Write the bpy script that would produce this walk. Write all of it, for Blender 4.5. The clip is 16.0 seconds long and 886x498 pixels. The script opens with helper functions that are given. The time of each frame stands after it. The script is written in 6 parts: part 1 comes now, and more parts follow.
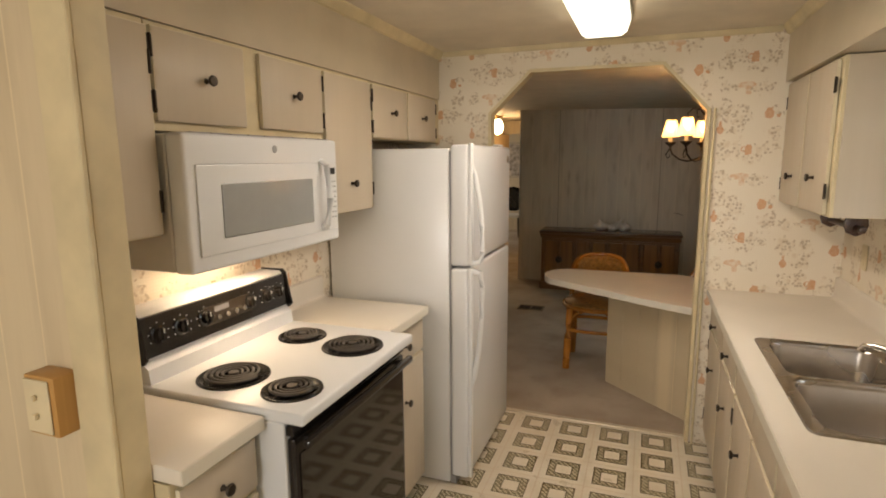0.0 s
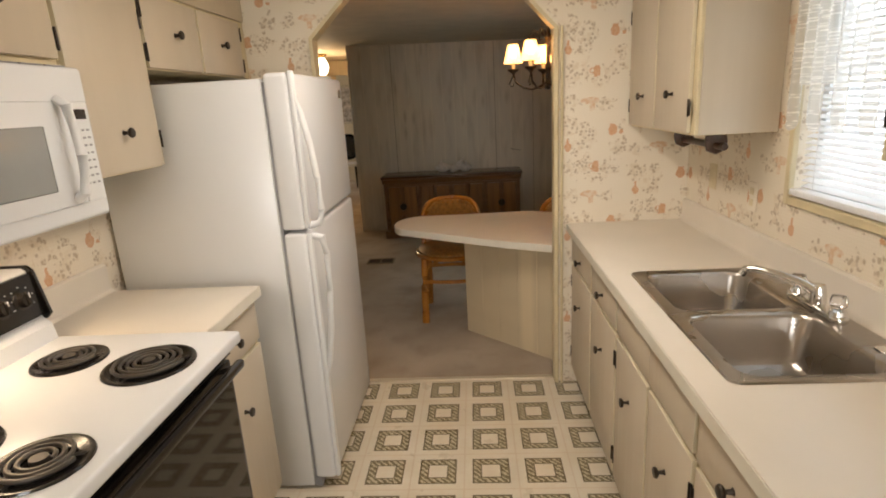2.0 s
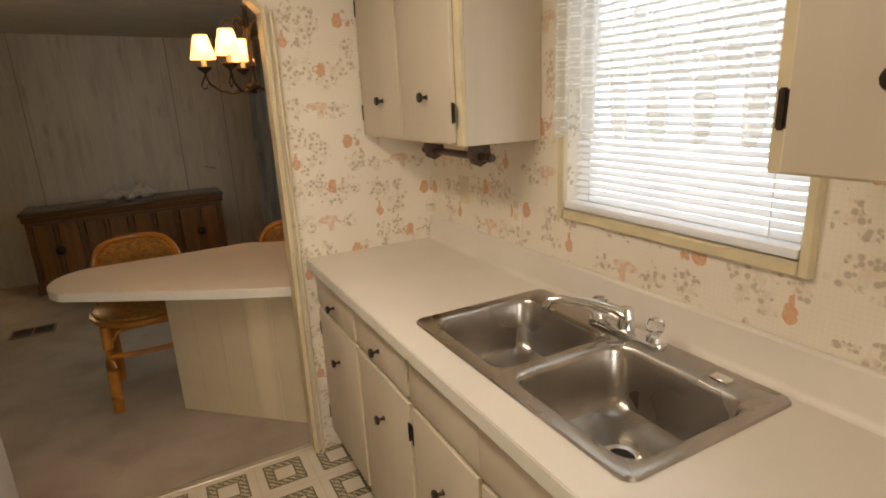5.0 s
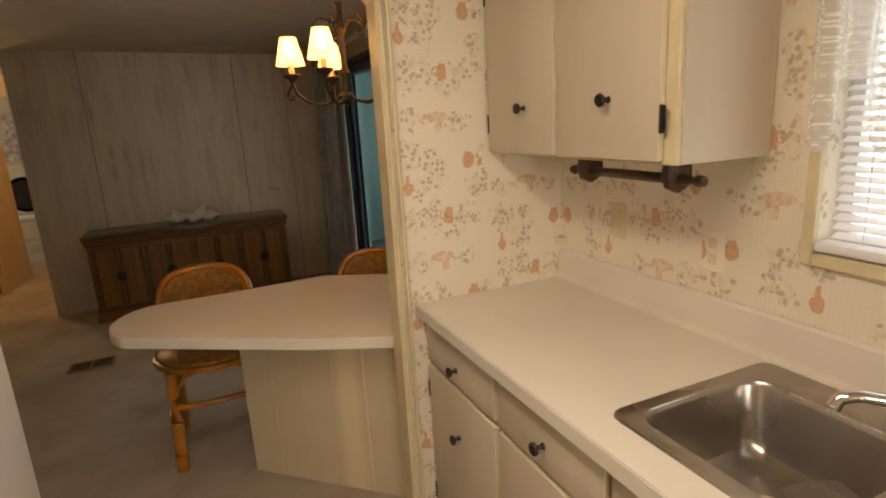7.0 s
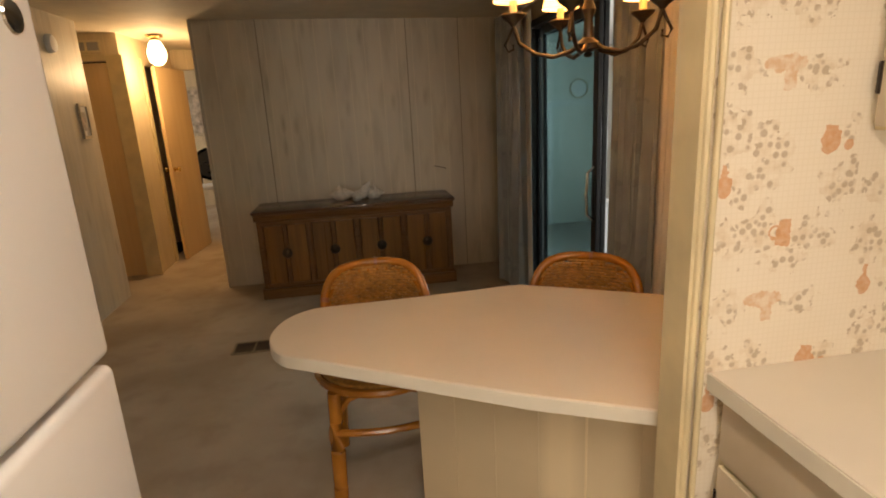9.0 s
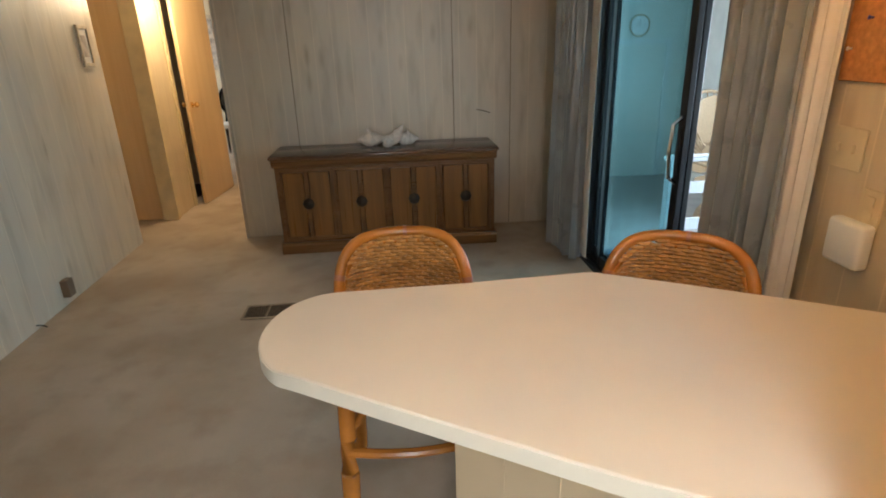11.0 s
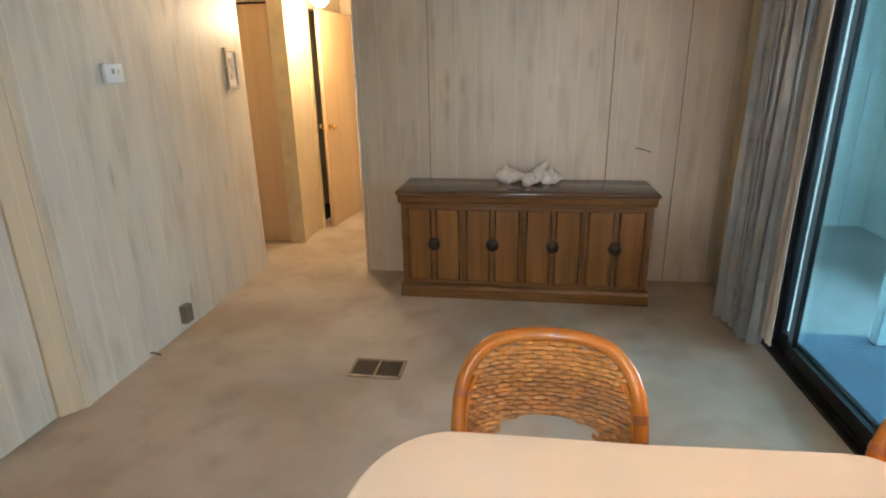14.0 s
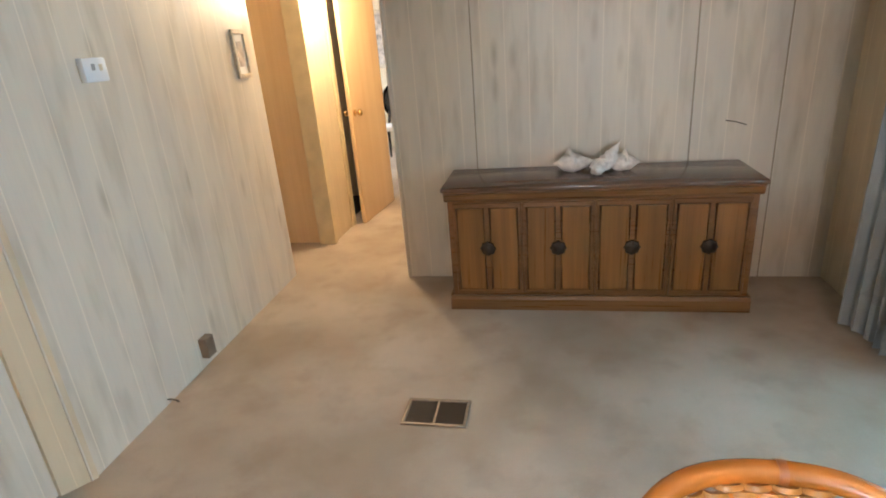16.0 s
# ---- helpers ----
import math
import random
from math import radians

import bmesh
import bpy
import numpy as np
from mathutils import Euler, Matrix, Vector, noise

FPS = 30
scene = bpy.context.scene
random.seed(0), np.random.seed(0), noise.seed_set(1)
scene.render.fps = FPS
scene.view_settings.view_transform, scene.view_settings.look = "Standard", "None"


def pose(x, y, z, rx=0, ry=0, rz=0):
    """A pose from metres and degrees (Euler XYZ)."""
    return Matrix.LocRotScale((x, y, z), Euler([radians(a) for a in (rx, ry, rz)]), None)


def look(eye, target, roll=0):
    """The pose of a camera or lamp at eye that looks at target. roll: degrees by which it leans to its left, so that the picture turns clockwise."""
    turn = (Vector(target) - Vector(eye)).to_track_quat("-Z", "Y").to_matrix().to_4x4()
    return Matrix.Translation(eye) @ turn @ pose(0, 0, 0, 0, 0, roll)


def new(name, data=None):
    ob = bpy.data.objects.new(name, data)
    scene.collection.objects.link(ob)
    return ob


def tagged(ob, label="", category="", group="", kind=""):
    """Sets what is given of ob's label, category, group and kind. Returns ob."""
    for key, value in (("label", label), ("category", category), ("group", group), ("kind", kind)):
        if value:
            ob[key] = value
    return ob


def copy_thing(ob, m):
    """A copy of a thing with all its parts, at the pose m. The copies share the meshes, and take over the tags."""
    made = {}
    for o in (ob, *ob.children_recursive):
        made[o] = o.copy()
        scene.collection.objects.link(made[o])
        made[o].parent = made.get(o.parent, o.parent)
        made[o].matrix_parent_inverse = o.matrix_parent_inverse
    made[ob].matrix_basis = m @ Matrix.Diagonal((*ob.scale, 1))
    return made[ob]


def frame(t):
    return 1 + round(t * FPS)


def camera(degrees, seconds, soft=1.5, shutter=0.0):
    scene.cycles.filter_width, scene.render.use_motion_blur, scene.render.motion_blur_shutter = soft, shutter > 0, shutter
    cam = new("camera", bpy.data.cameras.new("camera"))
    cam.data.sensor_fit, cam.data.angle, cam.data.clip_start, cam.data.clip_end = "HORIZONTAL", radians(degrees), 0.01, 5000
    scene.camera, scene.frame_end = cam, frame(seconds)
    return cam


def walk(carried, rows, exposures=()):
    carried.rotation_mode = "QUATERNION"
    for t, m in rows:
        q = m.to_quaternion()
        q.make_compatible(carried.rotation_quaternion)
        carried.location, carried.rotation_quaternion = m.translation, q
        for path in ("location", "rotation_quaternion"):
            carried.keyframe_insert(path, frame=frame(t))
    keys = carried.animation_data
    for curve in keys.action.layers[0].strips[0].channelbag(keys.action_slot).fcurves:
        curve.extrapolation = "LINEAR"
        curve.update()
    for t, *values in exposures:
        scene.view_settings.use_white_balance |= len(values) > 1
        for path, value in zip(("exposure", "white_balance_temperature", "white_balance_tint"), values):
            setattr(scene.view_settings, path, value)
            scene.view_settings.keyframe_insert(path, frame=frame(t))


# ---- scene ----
cam = camera(78.2, 16.0, soft=1.9)
PATH = [
    (0, (0.264, 0.045, 1.621), (-0.426, 1.895, 1.297), -0.4),
    (0.5, (0.23, 0.138, 1.602), (-0.365, 2.001, 1.183), -2.0),
    (1, (0.178, 0.243, 1.577), (-0.203, 2.142, 1.079), -2.7),
    (1.2, (0.165, 0.284, 1.561), (-0.17, 2.191, 1.058), -2.5),
    (1.5, (0.159, 0.37, 1.561), (-0.105, 2.282, 1.039), -3.3),
    (2, (0.139, 0.479, 1.561), (0.01, 2.406, 1.038), -3.3),
    (2.5, (0.085, 0.553, 1.56), (0.348, 2.467, 1.044), -3.0),
    (3, (0.052, 0.623, 1.561), (0.611, 2.468, 1.03), -4.0),
    (3.5, (0.096, 0.751, 1.539), (0.77, 2.554, 0.997), -4.2),
    (3.7, (0.11, 0.799, 1.536), (0.768, 2.607, 0.989), -3.8),
    (5.8, (0.084, 1.278, 1.536), (1.088, 2.927, 1.011), -2.2),
    (6, (0.089, 1.338, 1.527), (1.029, 3.029, 1.019), -2.3),
    (6.5, (0.047, 1.49, 1.533), (0.931, 3.217, 1.046), -3.6),
    (7, (0.004, 1.632, 1.515), (0.775, 3.418, 1.053), -3.3),
    (7.5, (0.023, 1.818, 1.504), (0.575, 3.686, 1.052), -2.7),
    (8, (-0.004, 2.0, 1.489), (0.363, 3.9, 0.981), -2.4),
    (8.2, (-0.046, 2.078, 1.485), (0.305, 3.982, 0.984), -3.3),
    (8.5, (-0.081, 2.176, 1.491), (0.24, 4.089, 1.001), -3.4),
    (10.8, (-0.063, 2.84, 1.424), (0.11, 4.71, 0.737), -2.3),
    (11, (-0.058, 2.867, 1.428), (0.089, 4.736, 0.734), -1.9),
    (11.2, (-0.031, 2.892, 1.443), (0.024, 4.763, 0.739), -1.5),
    (11.5, (-0.025, 2.955, 1.44), (-0.108, 4.824, 0.731), -1.4),
    (12, (-0.057, 3.039, 1.459), (-0.285, 4.894, 0.747), -2.3),
    (12.2, (-0.079, 3.076, 1.474), (-0.333, 4.943, 0.802), -3.3),
    (12.5, (-0.114, 3.109, 1.495), (-0.362, 5.014, 0.941), -3.7),
    (13, (-0.126, 3.183, 1.501), (-0.284, 5.106, 0.973), -1.9),
    (13.2, (-0.108, 3.233, 1.496), (-0.297, 5.144, 0.936), -1.7),
    (13.5, (-0.104, 3.293, 1.49), (-0.339, 5.197, 0.923), -0.6),
    (14, (-0.132, 3.4, 1.472), (-0.425, 5.278, 0.851), -1.0),
    (14.5, (-0.197, 3.498, 1.477), (-0.461, 5.373, 0.835), -2.2),
    (15, (-0.186, 3.639, 1.478), (-0.517, 5.499, 0.821), -2.6),
    (15.5, (-0.236, 3.788, 1.486), (-0.616, 5.629, 0.806), -1.4),
    (15.8, (-0.305, 3.872, 1.475), (-0.716, 5.701, 0.779), -3.2),
    (16, (-0.388, 3.94, 1.482), (-0.768, 5.772, 0.776), -4.7),
]
EXPOSURES = [(0, -0.65, 6500, 10), (0.5, -0.74, 6500, 10), (1.5, -0.55, 6200, 10), (3.5, -0.47, 6600, 11), (6, -0.85, 6700, 12), (7, -0.7, 7100, 14), (8.5, -0.38, 7400, 15), (11, 0.55, 5350, 5), (12.5, 0.86, 5400, 7), (14, 1.18, 5300, 8), (16, 1.48, 5100, 8)]
walk(cam, [(t, look(eye, target, roll)) for t, eye, target, roll in PATH], EXPOSURES)

# ---- world, sun and exposure ----
world = bpy.data.worlds.new("sky")
scene.world = world
world.use_nodes = True
wt = world.node_tree
sky = wt.nodes.new("ShaderNodeTexSky")
sky.sky_type = "NISHITA"
sky.sun_disc = False
sky.sun_elevation = radians(48)
sky.sun_rotation = radians(200)
wt.links.new(sky.outputs[0], wt.nodes["Background"].inputs[0])
wt.nodes["Background"].inputs[1].default_value = 0.15


def lamp(name, kind, at, energy, color, target=None, **extra):
    data = bpy.data.lights.new(name, kind)
    data.energy, data.color = energy, color
    for key, value in extra.items():
        if key == "size":
            data.size = value
        elif key == "size_y":
            data.shape, data.size_y = "RECTANGLE", value
        elif key == "angle":
            data.angle = value
        elif key == "radius":
            data.shadow_soft_size = value
    ob = new(name, data)
    ob.matrix_basis = look(at, target) if target else Matrix.Translation(at)
    return ob


# sun high on the open side of the house (its light comes through the sunroom)
sun_dir = Vector((math.sin(radians(200)) * math.cos(radians(48)), math.cos(radians(200)) * math.cos(radians(48)), math.sin(radians(48))))
lamp("sun", "SUN", tuple(sun_dir * 30), 3.0, (1.0, 0.95, 0.88), (0, 0, 0), angle=radians(0.6))

WARM = (1.0, 0.62, 0.28)
# tubes behind the kitchen's diffuser, bulbs of the chandelier, hall globe, hood lamp
lamp("kitchen_tube_light", "AREA", (0.045, 2.15, 2.13), 20, (1.0, 0.85, 0.72), (0.045, 2.15, 0), size=0.18, size_y=1.15)
lamp("hood_light", "AREA", (-1.08, 1.55, 1.30), 2.6, (1.0, 0.72, 0.46), (-1.08, 1.55, 0), size=0.08, size_y=0.3)
lamp("hall_bulb_light", "POINT", (-1.85, 8.08, 1.92), 23, (1.0, 0.68, 0.36), radius=0.06)
lamp("porch_window_light", "AREA", (4.17, 6.05, 1.38), 165, (0.90, 0.96, 1.0), (0, 6.05, 1.1), size=4.5, size_y=1.3)
# fill lamp added to lift the dark bedroom, set in an unseen opening
lamp("bedroom_fill_light", "AREA", (-4.32, 11.0, 1.45), 30, (1.0, 0.93, 0.82), (0, 11.0, 1.0), size=1.2, size_y=0.9)
lamp("sink_window_light", "AREA", (1.318, 2.01, 1.572), 8, (0.93, 0.97, 1.0), (0.0, 2.01, 1.572), size=0.68, size_y=0.74)
# added fill from behind the eye to brighten the stub wall; no source known
lamp("back_fill_light", "AREA", (-0.3, -2.42, 1.45), 66, (1.0, 0.95, 0.88), (-0.3, 0, 1.3), size=1.3, size_y=0.9)


# ---- materials ----
class Mat:
    """A node material with a principled surface and small helpers."""

    def __init__(self, name, color=(0.8, 0.8, 0.8), rough=0.5, metal=0.0, **more):
        self.m = bpy.data.materials.new(name)
        self.m.use_nodes = True
        self.t = self.m.node_tree
        self.b = self.t.nodes["Principled BSDF"]
        self.set("Base Color", (*color, 1))
        self.set("Roughness", rough)
        self.set("Metallic", metal)
        for key, value in more.items():
            self.set(key.replace("_", " "), value)
        self.xyz = None

    def set(self, key, value):
        self.b.inputs[key].default_value = value

    def link(self, a, b):
        self.t.links.new(a, b)

    def node(self, kind):
        return self.t.nodes.new(kind)

    def val(self, sock, v):
        if isinstance(v, (int, float)):
            sock.default_value = v
        elif isinstance(v, tuple):
            sock.default_value = v if len(v) == len(sock.default_value) else (*v, 1)
        else:
            self.link(v, sock)

    def f(self, op, a, b=0.0, c=None):
        n = self.node("ShaderNodeMath")
        n.operation = op
        self.val(n.inputs[0], a)
        self.val(n.inputs[1], b)
        if c is not None:
            self.val(n.inputs[2], c)
        return n.outputs[0]

    def coords(self):
        if self.xyz is None:
            tc = self.node("ShaderNodeTexCoord")
            s = self.node("ShaderNodeSeparateXYZ")
            self.link(tc.outputs["Object"], s.inputs[0])
            self.xyz = (s.outputs[0], s.outputs[1], s.outputs[2], tc.outputs["Object"])
        return self.xyz

    def vec(self, x, y, z=0.0):
        n = self.node("ShaderNodeCombineXYZ")
        for s, v in zip(n.inputs, (x, y, z)):
            self.val(s, v)
        return n.outputs[0]

    def noise(self, scale, detail=3.0, stretch=(1, 1, 1), vector=None, rough=0.5):
        mp = self.node("ShaderNodeMapping")
        self.link(vector or self.coords()[3], mp.inputs[0])
        mp.inputs["Scale"].default_value = stretch
        n = self.node("ShaderNodeTexNoise")
        self.link(mp.outputs[0], n.inputs["Vector"])
        n.inputs["Scale"].default_value, n.inputs["Detail"].default_value, n.inputs["Roughness"].default_value = scale, detail, rough
        return n.outputs[0]

    def voronoi(self, scale, vector=None, feature="F1"):
        n = self.node("ShaderNodeTexVoronoi")
        n.feature = feature
        self.link(vector or self.coords()[3], n.inputs["Vector"])
        n.inputs["Scale"].default_value = scale
        return n.outputs["Distance"]

    def span(self, v, a, b, lo=0.0, hi=1.0):
        n = self.node("ShaderNodeMapRange")
        self.val(n.inputs[0], v)
        for s, q in zip(n.inputs[1:5], (a, b, lo, hi)):
            s.default_value = q
        return n.outputs[0]

    def mix(self, k, a, b):
        n = self.node("ShaderNodeMix")
        n.data_type = "RGBA"
        self.val(n.inputs[0], k)
        self.val(n.inputs[6], a)
        self.val(n.inputs[7], b)
        return n.outputs[2]

    def color(self, v):
        self.link(v, self.b.inputs["Base Color"])
        return self

    def rough(self, v):
        self.link(v, self.b.inputs["Roughness"])
        return self

    def bump(self, height, strength=0.3, distance=0.002):
        n = self.node("ShaderNodeBump")
        n.inputs["Strength"].default_value, n.inputs["Distance"].default_value = strength, distance
        self.link(height, n.inputs["Height"])
        self.link(n.outputs[0], self.b.inputs["Normal"])
        return self


def plain(name, color, rough=0.5, metal=0.0, vary=0.12, scale=6.0, bumpy=0.0, grain=60.0, **more):
    """Paint, plastic or metal with slight large stains and fine grain."""
    m = Mat(name, color, rough, metal, **more)
    a = m.noise(scale, 4)
    dark = tuple(c * (1 - vary) for c in color)
    light = tuple(min(1, c * (1 + vary * 0.5)) for c in color)
    m.color(m.mix(m.span(a, 0.3, 0.7), dark, light))
    g = m.noise(grain, 3)
    m.rough(m.span(m.noise(7.0, 3), 0.3, 0.7, max(0.02, rough - 0.012), min(1, rough + 0.012)))
    if bumpy:
        m.bump(g, bumpy, 0.001)
    return m.m


def wood(name, dark, light, axis=2, rough=0.45, fine=1.0, bumpy=0.15):
    """Wood with grain along one axis."""
    m = Mat(name, light, rough)
    st = [14.0 * fine] * 3
    st[axis] = 0.8 * fine
    big = m.noise(1.0, 4, tuple(st))
    st2 = [90.0 * fine] * 3
    st2[axis] = 2.0 * fine
    small = m.noise(1.0, 3, tuple(st2))
    k = m.f("ADD", m.f("MULTIPLY", big, 0.65), m.f("MULTIPLY", small, 0.35))
    m.color(m.mix(m.span(k, 0.32, 0.66), dark, light))
    m.rough(m.span(small, 0.3, 0.7, rough - 0.08, rough + 0.1))
    m.bump(small, bumpy, 0.001)
    return m.m


def bleached(name, base, grey, streak):
    """Printed panelling: pale boards, dark vertical smears and knots, fine light grooves."""
    m = Mat(name, base, 0.42)
    x, y, z, p = m.coords()
    u = m.f("ADD", x, y)
    uz = m.vec(u, z, 0.0)
    broad = m.noise(1.0, 4, (5.0, 0.9, 1), uz)
    smear = m.noise(1.0, 3, (11.0, 2.0, 1), uz, 0.5)
    fine = m.noise(1.0, 3, (150.0, 3.5, 1), uz)
    knots = m.voronoi(1.0, m.vec(m.f("MULTIPLY", u, 6.5), m.f("MULTIPLY", z, 1.9), 0.0))
    c = m.mix(m.span(broad, 0.35, 0.68), base, grey)
    c = m.mix(m.span(fine, 0.45, 0.75, 0.0, 0.08), c, streak)
    c = m.mix(m.span(smear, 0.50, 0.74, 0.0, 0.42), c, streak)
    c = m.mix(m.span(knots, 0.0, 0.19, 0.62, 0.0), c, streak)
    board = m.f("ABSOLUTE", m.f("SUBTRACT", m.f("FRACT", m.f("ADD", m.f("DIVIDE", u, 0.1355), m.f("MULTIPLY", broad, 0.02))), 0.5))
    groove = m.span(board, 0.475, 0.49)
    c = m.mix(m.f("MULTIPLY", groove, 0.6), c, tuple(min(1, b * 1.22) for b in base))
    m.color(c)
    m.bump(m.f("SUBTRACT", m.f("MULTIPLY", fine, 0.25), groove), 0.3, 0.0015)
    return m.m


def wallpaper():
    """Cream paper with a faint plaid and a half-drop print: bottle, urn, pitcher, side table, sprays of leaves."""
    m = Mat("printed_wallpaper", (0.78, 0.68, 0.5), 0.55)
    x, y, z, p = m.coords()
    u = m.f("ADD", x, y)
    wide, tall = 0.34, 0.462
    us = m.f("ADD", u, -3.893 + 0.05)
    col = m.f("FLOOR", m.f("DIVIDE", us, wide))
    lx = m.f("SUBTRACT", m.f("MULTIPLY", m.f("FRACT", m.f("DIVIDE", us, wide)), wide), 0.05)
    vs = m.f("ADD", m.f("ADD", z, -1.31 + 0.2), m.f("MULTIPLY", col, tall / 2))
    ly = m.f("SUBTRACT", m.f("MULTIPLY", m.f("FRACT", m.f("DIVIDE", vs, tall)), tall), 0.2)
    flat = m.vec(u, z, 0.0)
    wob = m.span(m.noise(60, 2, (1, 1, 1), flat), 0.3, 0.7, -0.0035, 0.0035)
    lx, ly = m.f("ADD", lx, wob), m.f("ADD", ly, wob)

    sx = m.f("ADD", lx, m.span(m.noise(21.0, 3, (1, 1, 1), flat), 0.3, 0.7, -0.034, 0.034))
    sy = m.f("ADD", ly, m.span(m.noise(21.0, 3, (1, 1, 1), m.vec(z, u, 0.0)), 0.3, 0.7, -0.03, 0.03))

    def ell(cx, cy, ax, ay, px=lx, py=ly):
        a = m.f("DIVIDE", m.f("SUBTRACT", px, cx), ax)
        b = m.f("DIVIDE", m.f("SUBTRACT", py, cy), ay)
        return m.f("LESS_THAN", m.f("ADD", m.f("MULTIPLY", a, a), m.f("MULTIPLY", b, b)), 1.0)

    def bar(cx, cy, ax, ay):
        a = m.f("LESS_THAN", m.f("ABSOLUTE", m.f("SUBTRACT", lx, cx)), ax)
        return m.f("MULTIPLY", a, m.f("LESS_THAN", m.f("ABSOLUTE", m.f("SUBTRACT", ly, cy)), ay))

    def union(*parts):
        out = parts[0]
        for q in parts[1:]:
            out = m.f("MAXIMUM", out, q)
        return out

    bottle = union(ell(0.0, -0.008, 0.0165, 0.022), bar(0.0, 0.02, 0.006, 0.016))
    urn = union(ell(0.221, 0.068, 0.022, 0.025), bar(0.221, 0.092, 0.014, 0.006), ell(0.262, 0.058, 0.011, 0.009))
    grip = m.f("SUBTRACT", ell(0.118, -0.108, 0.014, 0.015), ell(0.118, -0.108, 0.009, 0.010))
    pitcher = union(bar(0.138, -0.114, 0.0165, 0.022), m.f("MAXIMUM", grip, 0.0), bar(0.14, -0.09, 0.011, 0.006))
    table = union(ell(0.108, 0.215, 0.045, 0.016), bar(0.118, 0.195, 0.012, 0.028))
    sprays = union(ell(0.0, 0.085, 0.046, 0.048, sx, sy), ell(0.052, -0.008, 0.036, 0.022, sx, sy), ell(0.093, 0.045, 0.036, 0.07, sx, sy),
                   ell(0.086, -0.10, 0.03, 0.05, sx, sy), ell(0.212, -0.112, 0.058, 0.034, sx, sy), ell(0.015, 0.205, 0.045, 0.032, sx, sy),
                   ell(0.185, 0.20, 0.05, 0.028, sx, sy), ell(0.262, 0.085, 0.03, 0.02, sx, sy), ell(0.02, -0.12, 0.034, 0.05, sx, sy),
                   ell(0.25, -0.02, 0.032, 0.045, sx, sy), ell(0.15, -0.165, 0.045, 0.018, sx, sy))
    leaf = m.span(m.voronoi(60.0, flat), 0.34, 0.50, 1.0, 0.0)
    thin = m.span(m.noise(26.0, 2, (1, 1, 1), flat), 0.34, 0.46)
    sprig = m.f("MULTIPLY", m.f("MULTIPLY", leaf, thin), sprays)
    haze = m.f("MULTIPLY", sprays, m.span(m.noise(34.0, 4, (1, 1, 1), flat), 0.42, 0.66, 0.0, 0.30))
    ink = m.span(m.noise(90, 3, (1, 1, 1), flat), 0.3, 0.7, 0.7, 1.0)
    plaid = m.f("MAXIMUM", m.f("LESS_THAN", m.f("FRACT", m.f("DIVIDE", u, 0.012)), 0.18), m.f("LESS_THAN", m.f("FRACT", m.f("DIVIDE", z, 0.012)), 0.18))
    age = m.noise(2.2, 4)
    c = m.mix(m.span(age, 0.3, 0.7), (0.75, 0.665, 0.53), (0.81, 0.745, 0.63))
    c = m.mix(m.f("MULTIPLY", plaid, 0.2), c, (0.62, 0.54, 0.38))
    c = m.mix(haze, c, (0.50, 0.34, 0.17))
    c = m.mix(m.f("MULTIPLY", sprig, 0.62), c, (0.38, 0.28, 0.18))
    soft = m.f("MULTIPLY", table, m.span(m.noise(45, 3, (1, 1, 1), flat), 0.40, 0.58, 0.25, 0.8))
    c = m.mix(m.f("MULTIPLY", soft, 0.8), c, (0.62, 0.34, 0.15))
    c = m.mix(m.f("MULTIPLY", union(bottle, urn, pitcher), m.f("MULTIPLY", ink, 0.85)), c, (0.58, 0.255, 0.085))
    m.color(c)
    m.bump(m.noise(120, 2), 0.08, 0.001)
    return m.m


